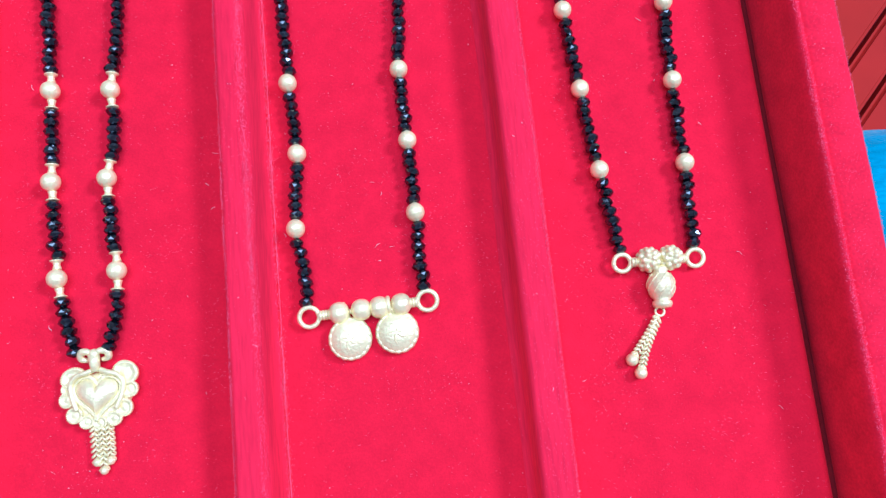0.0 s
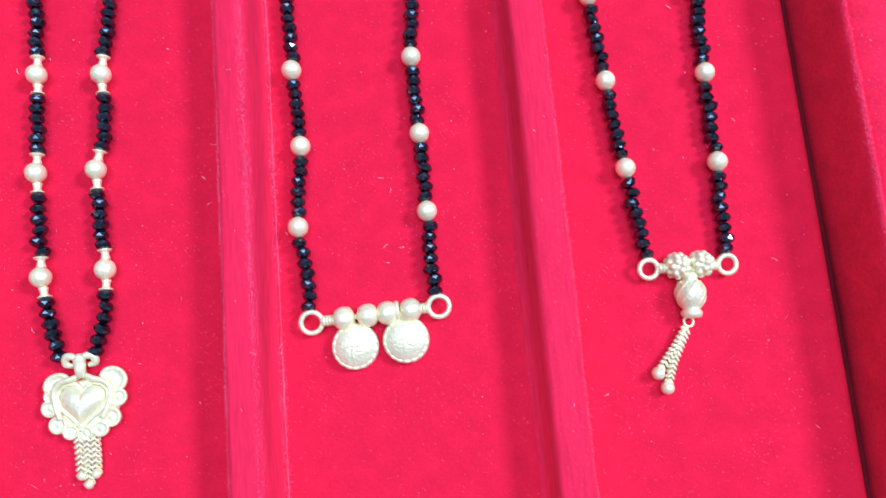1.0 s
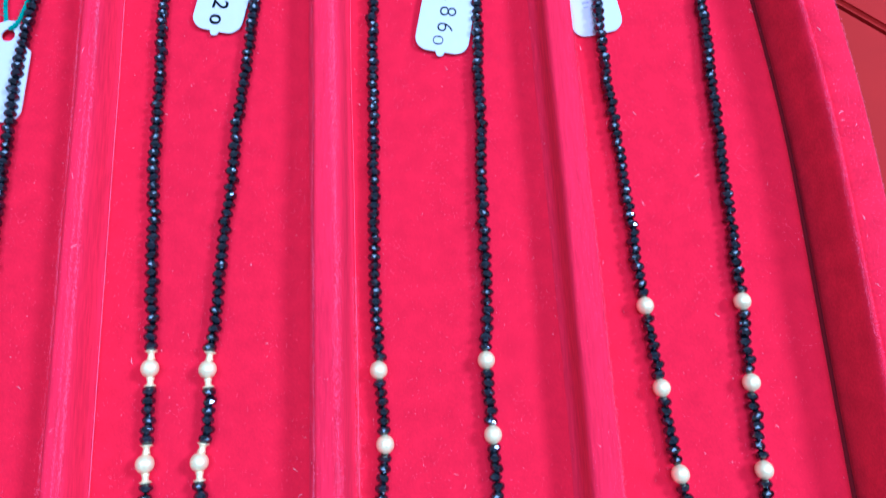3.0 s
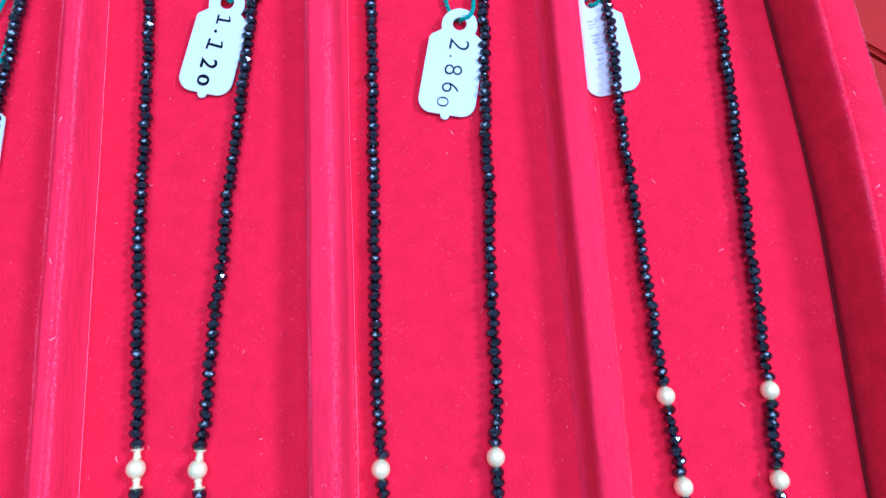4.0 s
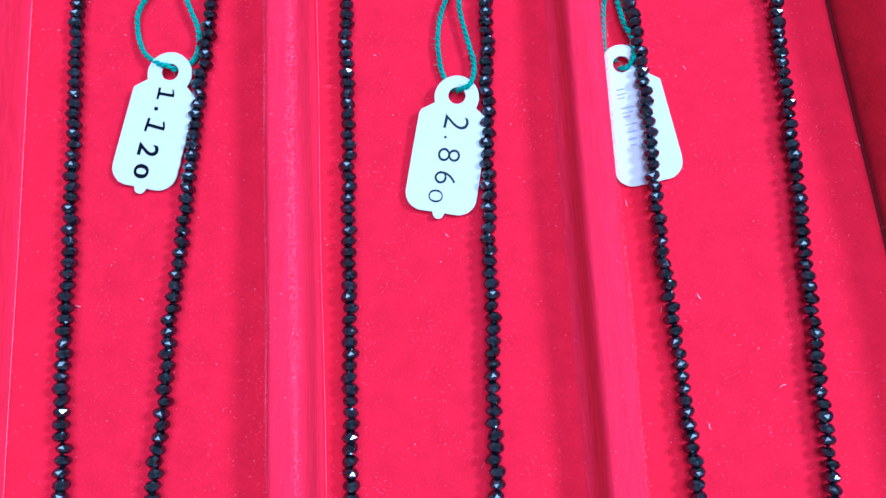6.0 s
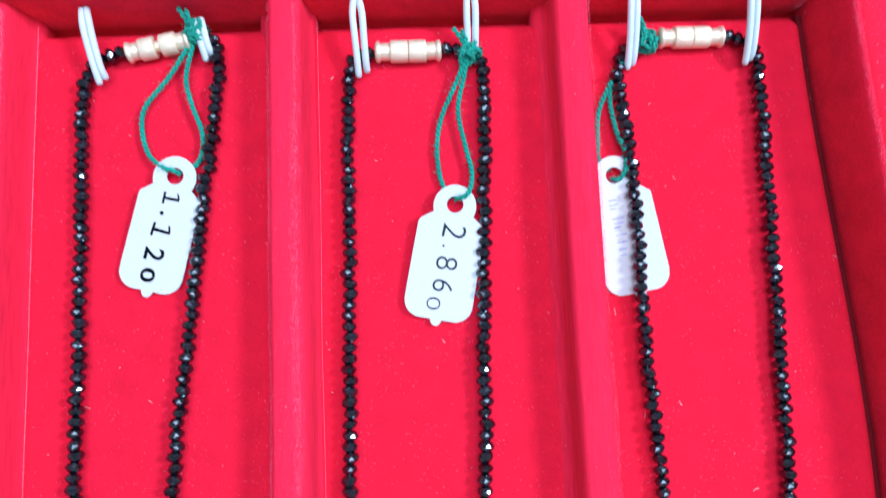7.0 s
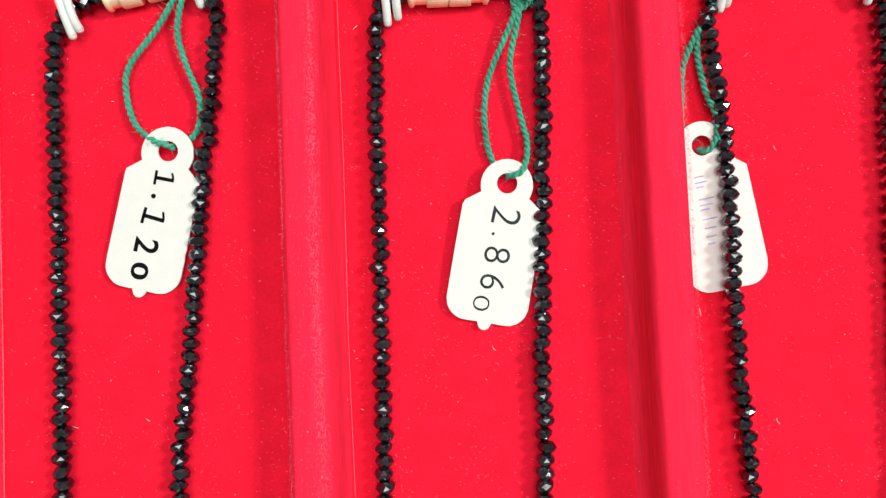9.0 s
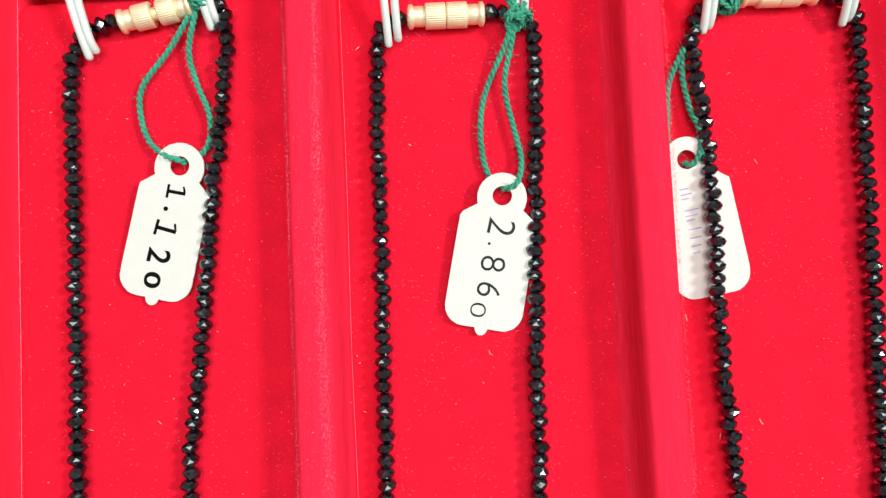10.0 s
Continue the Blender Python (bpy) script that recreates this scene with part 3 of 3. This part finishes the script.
    left = Line(spline([v3(p) for p in ((31.5, 39.6), (29.5, 56.6), (27.9, 73.6), (26.6, 90.8), (25.7, 112), (25.0, 130), (24.1, 150, 1.9), (23.9, 160, 2.5), (23.9, 172, 2.6), (23.6, 188, 1.8),
                                        (22.7, 198), (23.8, 202.4), (27, 204.3, 1.8), (30.6, 204.9, 2))]))
    right = Line(spline([v3(p) for p in ((43.6, 204.8, 2), (47.8, 204.2), (49.7, 201.5), (50.0, 192), (49.5, 172), (49.1, 155), (48.6, 132), (48.1, 108), (47.6, 90.8), (46.8, 73.8), (46.6, 56.5), (46, 39.4))]))
    string_beads(owner, left, [left.nearest(v3(p)) for p in ((26.4, 90.8), (27.7, 73.7), (29.4, 56.8))], False, rng)
    string_beads(owner, right, [right.nearest(v3(p)) for p in ((47.3, 90.8), (46.5, 73.9), (46.5, 56.7))], False, rng)
    thread(owner, left)
    thread(owner, right)
    screw_clasp(owner, v3((30.8, 204.9, 2.1)), v3((43.5, 204.8, 2.1)))
    a, b = v3((31.4, 37.8, 1.6)), v3((45.7, 37.5, 1.6))
    d = (b - a).normalized()
    bm = bmesh.new()
    tube(bm, [a + d * 0.002, b - d * 0.002], 0.0005, 8)
    bar = part("pendant_bar", bm, GOLD, owner, "pale gold wire bar with looped ends")
    for c, t in ((a, a + d * 0.0035), (b, b - d * 0.0035)):
        wire_loop(bar, c, 0.00165, t)
    for x in (36.5, 40.7):
        c = Vector((x / 1000, 0.0379, 0.0020))
        bm = bmesh.new()
        ball(bm, c, 0.0020, 48, 28)
        grains = []
        for k in range(34):
            z = 1 - 2 * (k + 0.5) / 34
            r = math.sqrt(1 - z * z)
            grains.append(Vector((r * math.cos(k * 2.39996), r * math.sin(k * 2.39996), z)))
        for v in bm.verts:
            d = (v.co - c).normalized()
            gap = min((d - g).length for g in grains) * 0.0020
            v.co = c + d * (0.0020 + math.sqrt(max(0.00060 ** 2 - gap * gap, 0)))
        part("granulated_bead", bm, GOLD, bar)
    # barrel drop
    axis = Vector((-0.0004, -0.0060, -0.0002)).normalized()
    top = Vector((0.0384, 0.0362, 0.0020))
    m = along(top, axis)
    bm = bmesh.new()
    lathe(bm, [(0.0008, -0.0004), (0.0013, -0.0002), (0.0016, 0.0004), (0.0013, 0.0008), (0.0021, 0.0015), (0.0026, 0.0028), (0.0026, 0.0040), (0.0021, 0.0055), (0.0014, 0.0062),
               (0.0018, 0.0065), (0.0019, 0.0070), (0.0016, 0.0076), (0.0006, 0.0078)], 36, m, 0.0, 0)
    drop = part("barrel_drop", bm, GOLD, bar, "engraved gold barrel drop")
    bm = bmesh.new()
    for k in range(9):
        pts = []
        for j in range(12):
            h = 0.0012 + 0.0044 * j / 11
            r = 0.0019 + 0.00075 * math.sin(math.pi * j / 11)
            t = 2 * math.pi * k / 9 + 1.4 * j / 11
            pts.append(m @ Vector((r * math.cos(t), r * math.sin(t), h)))
        tube(bm, pts, 0.00014, 5)
    part("spiral_engraving", bm, GOLD, drop)
    bm = bmesh.new()
    tube(bm, ring_points((0.0374, 0.0279, 0.0012), 0.00085, 18), 0.00026, 6, closed=True)
    part("jump_ring", bm, GOLD, drop)
    chain_drop(owner, [v3((36.9, 27.2, 1.3)), v3((35.2, 24.6, 1.1)), v3((33.2, 22.2, 1.0)), v3((30.8, 19.4, 1.2))], 0.0012)
    chain_drop(owner, [v3((37.0, 26.8, 1.2)), v3((35.4, 24.0, 1.1)), v3((33.8, 21.0, 1.0)), v3((32.1, 16.8, 1.2))], 0.0012)


def necklace_plain(rng):
    owner = thing("bead_necklace", (-0.117, 0.12, 0), "plain black crystal bead necklace lying in the tray", "necklace", "necklaces on the tray")
    line = Line(spline([v3(p) for p in ((-119, 199, 2), (-110, 197.5), (-105.6, 192), (-106.6, 180), (-108.2, 165), (-109.8, 150), (-110.4, 130), (-110.8, 110), (-111.5, 80), (-114, 60),
                                        (-120, 52), (-126, 60), (-129, 80), (-131, 110), (-132, 150), (-132, 185), (-131, 196), (-126, 199.5, 2))]))
    string_beads(owner, line, [], False, rng)
    thread(owner, line)
    screw_clasp(owner, v3((-130, 199.5, 2)), v3((-118.5, 199, 2)))


# ---- tags with green string ----
def twisted(bm, points, radius, pitch=0.0026, sides=6):
    """Two plies twisted round each other."""
    line = Line(points)
    n = int(line.length / 0.00016)
    for ply in range(2):
        pts = []
        for k in range(n + 1):
            s = line.length * k / n
            p, d = line.at(s)
            u = d.cross(Vector((0, 0, 1))).normalized()
            w = u.cross(d)
            a = 2 * math.pi * s / pitch + ply * math.pi
            pts.append(p + (u * math.cos(a) + w * math.sin(a)) * radius * 0.5)
        tube(bm, pts, radius * 0.62, sides)


def fibres(bm, points, count, rng, size=0.0009):
    line = Line(points)
    for _ in range(count):
        p, d = line.at(rng.uniform(0, line.length))
        w = Vector((rng.gauss(0, 1), rng.gauss(0, 1), abs(rng.gauss(0, 0.6)))).normalized()
        a = p + w * 0.0004
        b = a + (w + d * rng.uniform(-1, 1)).normalized() * size * rng.uniform(0.4, 1.2)
        c = b + Vector((rng.gauss(0, 1), rng.gauss(0, 1), 0)) * 0.0002
        tube(bm, [a, (a + b) / 2 + Vector((0, 0, 0.0001)), c], 0.000022, 3, False)


def tag_outline(wide, n=96):
    """Radius about the hole of a card tag with a round head, shoulders and a small nib."""
    def inside(x, y):
        if math.hypot(x, y + 0.3) < 4.0:
            return True
        if -21.5 < y < -2.9:
            half = 5.75 * wide + 0.15 * (-2.9 - y) / 18.3
            top, low = -2.9 - y, y + 21.5
            cut = 0.0
            if low < 3.4:
                cut = max(cut, (3.4 - math.sqrt(max(3.4 ** 2 - (3.4 - low) ** 2, 0))) * 0.95)
            if top < 1.4:
                cut = max(cut, 1.4 - math.sqrt(max(1.4 ** 2 - (1.4 - top) ** 2, 0)))
            return abs(x) < half - cut
        return y <= -21.5 and math.hypot(x, y + 21.7) < 0.95
    angles = [2 * math.pi * k / n for k in range(n)] + [-math.pi / 2 + d for d in np.linspace(-0.30, 0.30, 61)]
    out = []
    for a in sorted({round(a % (2 * math.pi), 5) for a in angles}):
        lo, hi = 1.6, 24.0
        r = hi
        while r > lo and not inside(r * math.cos(a), r * math.sin(a)):
            r -= 0.05
        out.append((a, r))
    return out


def add_foot(me, size):
    """Gives the figure one its written foot stroke and a longer head stroke."""
    bm = bmesh.new()
    bm.from_mesh(me)
    slab(bm, -0.27 * size, 0.27 * size, -0.05 * size, 0.05 * size, -0.00002, 0.00002)
    bmesh.ops.create_cube(bm, size=1, matrix=Matrix.Translation((-0.15 * size, 0.63 * size, 0)) @ Matrix.Rotation(0.35, 4, "Z") @ Matrix.Diagonal((0.26 * size, 0.075 * size, 0.00004, 1)))
    bm.to_mesh(me)
    bm.free()


def price_tag(name, hole, tip, lift, text, ink, label, string_paths, knot, rng, hidden_bars=False, roll=0.0, stroke=0.0, wide=1.0):
    owner = thing(name, (*hole[:2], 0), label, "price tag", "tags on the necklaces")
    down = Vector((tip[0] - hole[0], tip[1] - hole[1], tip[2] - hole[2])).normalized()
    y = -down
    x = Vector((y.y, -y.x, 0)).normalized()
    z = x.cross(y)
    m = Matrix.Translation(hole) @ Matrix((x, y, z)).transposed().to_4x4() @ Matrix.Rotation(roll, 4, "Y")
    longer = math.dist(hole, tip) / 0.0225
    outline = tag_outline(wide)
    outline = [(math.atan2(r * math.sin(a) * (longer if math.sin(a) < 0 else 1), r * math.cos(a)), math.hypot(r * math.cos(a), r * math.sin(a) * (longer if math.sin(a) < 0 else 1))) for a, r in outline]
    bm = bmesh.new()
    thick = 0.00018
    loops = []
    for zz, inner in ((-thick, False), (thick, False), (thick, True), (-thick, True)):
        loops.append([bm.verts.new(m @ Vector(((1.55 if inner else r) * math.cos(a) / 1000, (1.55 if inner else r) * math.sin(a) / 1000, zz))) for a, r in outline])
    n = len(outline)
    for i in range(4):
        p, q = loops[i], loops[(i + 1) % 4]
        for k in range(n):
            bm.faces.new((p[k], p[(k + 1) % n], q[(k + 1) % n], q[k]))
    card = part("card", bm, PAPER, owner, "white punched card tag", smooth=False)
    if text:
        for ch, yy, xx, size in text:
            data = bpy.data.curves.new("figure", "FONT")
            data.body, data.size, data.extrude, data.align_x, data.offset = ch, size / 690, 0.00002, "CENTER", stroke
            holder = bpy.data.objects.new("figure", data)
            scene.collection.objects.link(holder)
            bpy.context.view_layer.update()
            me = bpy.data.meshes.new_from_object(holder.evaluated_get(bpy.context.evaluated_depsgraph_get()))
            bpy.data.objects.remove(holder)
            if ch == "1":
                add_foot(me, size / 690)
            me.materials.clear()
            me.materials.append(ink)
            place = m @ Matrix.Translation((xx / 1000, yy / 1000, thick + 0.00003)) @ Matrix.Rotation(-math.pi / 2 + rng.uniform(-0.10, 0.10), 4, "Z") @ Matrix.Diagonal((1.5 if ch == "0" else 1.0, 1, 1, 1))
            part("figure", me, None, card, place=place)
    if hidden_bars:
        for yy, w in ((-4.6, 1.5), (-5.5, 1.9), (-6.2, 1.2), (-8.1, 2.4), (-9.0, 2.0), (-9.7, 1.4), (-11.2, 2.2), (-12.6, 1.9), (-13.9, 1.6), (-15.0, 1.2)):
            bm = bmesh.new()
            slab(bm, -0.0022, -0.0022 + w / 1000, yy / 1000 - 0.00011, yy / 1000 + 0.00011, thick, thick + 0.00004)
            bmesh.ops.transform(bm, matrix=m, verts=bm.verts)
            part("writing_bar", bm, ink, card, smooth=False)
    bm = bmesh.new()
    fuzz = []
    for pts in string_paths:
        curve = spline([v3(p) for p in pts], 10)
        twisted(bm, curve, 0.00047, 0.0021)
        fuzz.append(curve)
    string = part("string", bm, GREEN, owner, "green twisted cotton string")
    bm = bmesh.new()
    for curve in fuzz:
        fibres(bm, curve, 110, rng)
    part("fuzz", bm, GREEN, string)
    if knot:
        bm = bmesh.new()
        k = v3(knot)
        for j in range(10):
            turn = Euler((rng.uniform(0, 3), rng.uniform(0, 3), rng.uniform(0, 3))).to_matrix().to_4x4()
            pts = ring_points(k + Vector((rng.uniform(-1, 1), rng.uniform(-1.3, 1.3), rng.uniform(-0.2, 0.4))) * 0.0009, 0.0014, 26, turn)
            twisted(bm, pts + [pts[0]], 0.00038, 0.0020)
        for e in ((-0.0030, 0.0046, 0.001), (-0.0014, 0.0040, 0.0014)):
            twisted(bm, spline([k, k + Vector(e) * 0.55 + Vector((0, 0, 0.0006)), k + Vector(e)], 8), 0.00046)
        fibres(bm, ring_points(k, 0.0012), 150, rng, 0.0016)
        part("knot", bm, GREEN, owner, "fuzzy green knot")
    return owner


# ---- elastic loops that hold the necklace ends ----
def elastic_loop(low, high, spread, rng, closed_top=False):
    owner = thing("elastic_loop", (*[c / 1000 for c in high[:2]], high[2] / 1000), "white elastic loop from tray wall holding necklace end", "elastic loop", "elastic loops in the tray")
    a, b = v3(low), v3(high)
    across = Vector((b - a)).cross(Vector((0, 0, 1))).normalized()
    for s in (-1, 1):
        off = across * s * spread / 1000
        pinch = across * s * (0.0004 if not closed_top else spread * 0.9 / 1000)
        mid = a.lerp(b, 0.42) + Vector((0, 0, 0.0012))
        pts = spline([a + off + Vector((0, s * 0.0004, 0)), a + off + (b - a) * 0.14 + Vector((0, 0, 0.0008)), mid + off * 1.05, a.lerp(b, 0.75) + off * 1.1 + Vector((0, 0, 0.0010)), b + pinch], 8)
        bm = bmesh.new()
        tube(bm, pts, 0.00066, 10)
        ball(bm, pts[0], 0.00066, 10, 6)
        part("elastic_strand", bm, ELASTIC, owner)
    if closed_top:
        bm = bmesh.new()
        w = across * spread * 0.9 / 1000
        tube(bm, spline([b - w, b - w * 0.7 + Vector((0, -0.0002, 0.0010)), b + Vector((0, -0.0001, 0.0014)), b + w * 0.7 + Vector((0, -0.0002, 0.0010)), b + w], 6), 0.00066, 10)
        part("elastic_bend", bm, ELASTIC, owner)


# ---- lint ----
def lint(rng):
    bm = bmesh.new()
    for _ in range(620):
        x, y = rng.uniform(LEFT, RIGHT + 0.011), rng.uniform(NEAR, FAR)
        z = 0.0002
        if x > RIGHT - 0.001 + draw_in(y):
            x, z = min(max(x, RIGHT + 0.0050), RIGHT + 0.0100) + draw_in(y), 0.0116
        elif any(abs(x - (RIDGE - PITCH * k)) < 0.0036 for k in range(4)):
            k = min(range(4), key=lambda q: abs(x - (RIDGE - PITCH * q)))
            x, z = RIDGE - PITCH * k + rng.uniform(-0.0018, 0.0018), 0.0079
        a = rng.uniform(0, 6.28)
        l = rng.choice((0.00005, 0.00006, 0.00008, 0.0001, 0.00012, 0.0002, 0.0005)) * rng.uniform(0.6, 1.3)
        d = Vector((math.cos(a), math.sin(a), 0)) * l
        p = Vector((x, y, z))
        tube(bm, [p - d, p + Vector((-d.y, d.x, 0)) * rng.uniform(-0.4, 0.4) + Vector((0, 0, 0.0001)), p + d], rng.uniform(0.00002, 0.00006), 4)
    tagged(new("lint", mesh_of(bm, LINT, True, "lint")), "pale lint specks scattered on the red velvet", "lint", kind="stuff")


def pile(rng):
    """Short upright fibres of the velvet; their pale pink paints the highlights along the edges."""
    verts, faces = [], []

    def hair(p, lean, longest=0.00034, thick=1.0):
        d = (Vector(lean) + Vector((rng.gauss(0, 0.35), rng.gauss(0, 0.6), rng.gauss(0, 0.3)))).normalized() * rng.uniform(0.00012, longest)
        w = Vector((-d.y, d.x, 0.00001)).normalized() * rng.uniform(0.000012, 0.000022) * thick
        n = len(verts)
        verts.extend((p - w, p + w, p + d + w * 0.4, p + d - w * 0.4, p + Vector((0, 0, 0.00003)) + d * 0.5))
        faces.extend(((n, n + 1, n + 4), (n + 1, n + 2, n + 4), (n + 2, n + 3, n + 4), (n + 3, n, n + 4)))
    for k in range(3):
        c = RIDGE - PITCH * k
        # highlight streaks painted as pale lifted pile along each ridge: offset, half width, share of the length, lean,
        # thickness
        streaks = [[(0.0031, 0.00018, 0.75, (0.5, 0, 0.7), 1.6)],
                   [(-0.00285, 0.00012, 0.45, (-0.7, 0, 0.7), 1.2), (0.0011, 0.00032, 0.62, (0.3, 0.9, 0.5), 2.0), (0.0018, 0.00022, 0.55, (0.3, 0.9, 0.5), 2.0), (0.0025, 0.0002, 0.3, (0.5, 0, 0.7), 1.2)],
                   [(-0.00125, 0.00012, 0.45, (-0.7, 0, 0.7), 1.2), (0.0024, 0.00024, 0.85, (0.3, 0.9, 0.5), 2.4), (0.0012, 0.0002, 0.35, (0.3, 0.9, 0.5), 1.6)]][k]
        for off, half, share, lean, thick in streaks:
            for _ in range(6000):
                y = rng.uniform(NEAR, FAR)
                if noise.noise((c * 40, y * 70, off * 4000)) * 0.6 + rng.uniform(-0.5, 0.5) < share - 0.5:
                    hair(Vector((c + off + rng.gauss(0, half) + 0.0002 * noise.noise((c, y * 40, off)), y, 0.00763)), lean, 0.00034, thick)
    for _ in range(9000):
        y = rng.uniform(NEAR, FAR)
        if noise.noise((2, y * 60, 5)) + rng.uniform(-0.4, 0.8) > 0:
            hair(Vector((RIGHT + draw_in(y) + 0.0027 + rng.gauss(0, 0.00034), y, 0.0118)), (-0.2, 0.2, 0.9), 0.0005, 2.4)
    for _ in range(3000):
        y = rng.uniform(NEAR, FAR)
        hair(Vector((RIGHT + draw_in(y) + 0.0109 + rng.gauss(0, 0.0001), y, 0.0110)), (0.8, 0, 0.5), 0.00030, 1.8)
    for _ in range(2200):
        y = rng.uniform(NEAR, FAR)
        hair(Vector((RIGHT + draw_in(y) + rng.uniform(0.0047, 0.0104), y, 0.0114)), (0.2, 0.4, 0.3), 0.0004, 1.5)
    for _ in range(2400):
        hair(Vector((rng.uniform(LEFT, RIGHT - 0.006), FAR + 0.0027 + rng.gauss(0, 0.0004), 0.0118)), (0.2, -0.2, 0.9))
    # brushed-up fibres lying in patches on the channel floors
    for _ in range(42000):
        p = Vector((rng.uniform(LEFT, RIGHT - 0.002), rng.uniform(NEAR, FAR), 0.00010))
        if noise.noise((p.x * 160, p.y * 90, 8)) + rng.gauss(0, 0.22) > 0.20:
            hair(p, (0.9, -0.25, 0.12), 0.00048, 1.6)
    for _ in range(6000):
        hair(Vector((rng.uniform(LEFT, RIGHT - 0.007), rng.uniform(NEAR, FAR - 0.004), 0.00010)), (0.9, 0.1, 0.25), 0.00045, 1.4)
    for _ in range(5000):
        y = rng.uniform(NEAR, 0.10)
        if noise.noise((3, y * 70, 9)) * 0.6 + rng.uniform(-0.5, 0.5) < 0.1:
            hair(Vector((RIDGE - PITCH + 0.0048 + rng.gauss(0, 0.00035), y, 0.00014)), (0.3, 0.8, 0.5), 0.0004, 1.9)
    for _ in range(1600):
        y = rng.uniform(NEAR, FAR)
        hair(Vector((RIDGE - 2 * PITCH + 0.0047 + rng.gauss(0, 0.00012), y, 0.00018)), (0.3, 0.6, 0.6), 0.0004, 1.8)
    for k in range(3):
        for _ in range(1800):
            hair(Vector((RIDGE - PITCH * k + rng.uniform(-0.0024, 0.0024), rng.uniform(NEAR, FAR), 0.00772)), (0.4, -0.7, 0.2), 0.0004)
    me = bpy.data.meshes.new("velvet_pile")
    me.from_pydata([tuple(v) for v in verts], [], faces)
    me.materials.append(LIT_NAP)
    tagged(new("velvet_pile", me), "fine velvet pile fibres tinted pale pink as edge highlights", "velvet pile", kind="stuff")


room()
counter()
blue_cloth()
tray()
rng = random.Random(5)
necklace_heart(rng)
necklace_discs(rng)
necklace_tassel(rng)
necklace_plain(rng)
price_tag("price_tag", (-0.0609, 0.1809, 0.0018), (-0.0665, 0.1590, 0.0006), 0,
          (("1", -4.3, -1.0, 2.8), (".", -7.15, -1.0, 3.4), ("1", -10.3, -1.6, 3.2), ("2", -14.8, -2.0, 3.5), ("0", -18.8, -1.75, 2.5)), INK, "white card tag marked 1.120 on green string",
          [((-57.6, 207.0, 2.6), (-62.1, 200.4, 1.5), (-66.9, 194.5, 1.0), (-67.4, 189.9, 1.0), (-66.0, 185.2, 1.2), (-62.9, 182.5, 2.0), (-61.2, 181.9, 2.3), (-60.2, 181.5, 1.2)),
           ((-60.4, 182.0, 0.7), (-57.4, 183.2, 0.8), (-56.2, 185.9, 1.0), (-56.3, 189.6, 1.3), (-58.0, 194.3, 1.5), (-59.1, 199.8, 1.7), (-57.4, 206.5, 2.6))], (-57.0, 208.0, 2.8), rng, stroke=0.00007)
price_tag("price_tag", (-0.0095, 0.1738, 0.0018), (-0.0141, 0.1518, 0.0006), 0,
          (("2", -4.9, -1.5, 4.4), (".", -7.9, -1.1, 3.4), ("8", -11.1, -1.7, 4.0), ("6", -15.1, -1.65, 3.9), ("0", -18.7, -2.2, 2.6)), PENCIL, "white card tag marked 2.860 on green string",
          [((-6.2, 203.0, 2.6), (-7.9, 198.2, 2.0), (-11.2, 191.3, 1.0), (-12.4, 185.7, 0.9), (-12.2, 180.2, 0.8), (-11.2, 176.9, 0.7), (-9.9, 175.4, 0.6)),
           ((-6.0, 202.6, 2.6), (-6.8, 198.5, 2.0), (-8.2, 192.0, 1.4), (-7.0, 184.5, 1.3), (-6.1, 179.8, 1.4), (-6.9, 176.0, 2.2), (-8.3, 175.0, 2.2), (-9.5, 174.9, 1.2))], (-5.6, 202.6, 2.8), rng, stroke=-0.00007, wide=1.08)
price_tag("price_tag", (0.0206, 0.1784, 0.0015), (0.0245, 0.1553, 0.0005), 0, "", VIOLET, "white card tag with faint violet writing beneath beads",
          [((27.6, 204.4, 2.4), (23.6, 200.4, 1.4), (21.0, 196.0, 1.0), (18.7, 190.9, 0.8), (18.1, 185.3, 0.8), (18.2, 181.6, 0.6), (20.0, 179.6, 0.6)),
           ((27.4, 204.2, 2.4), (22.3, 198.4, 1.4), (21.0, 193.5, 1.0), (21.7, 186.9, 1.4), (22.8, 183.1, 2.0), (22.7, 179.6, 2.2), (21.3, 177.5, 2.0), (20.2, 177.9, 1.0))], (28.4, 204.6, 2.2), rng, True, -0.05, wide=1.05)
price_tag("price_tag", (-0.1128, 0.1600, 0.0012), (-0.1145, 0.1378, 0.0006), 0, "", VIOLET, "white card tag on green string beside beads",
          [((-105.8, 192.2, 2.4), (-107.4, 182.0, 1.4), (-108.8, 172.0, 1.2), (-110.3, 163.6, 1.9), (-112.4, 161.1, 1.8)),
           ((-106.3, 192.2, 2.4), (-110.0, 184.0, 1.2), (-114.4, 172.0, 0.9), (-114.0, 162.6, 0.6))], (-104.4, 191.0, 2.4), rng)
elastic_loop((-74.5, 199.8, 2.0), (-76.8, 212.4, 4.8), 0.54, rng)
elastic_loop((-54.9, 204.0, 1.6), (-56.4, 210.6, 2.8), 0.54, rng)
elastic_loop((-25.9, 199.8, 1.9), (-26.5, 212.8, 6.0), 0.80, rng)
elastic_loop((-5.2, 202.6, 1.6), (-5.2, 212.8, 5.6), 0.75, rng, True)
elastic_loop((25.1, 199.8, 1.9), (25.4, 212.8, 6.3), 0.52, rng, True)
elastic_loop((48.0, 200.1, 1.9), (47.8, 212.8, 7.0), 0.54, rng, True)
lint(rng)
pile(rng)
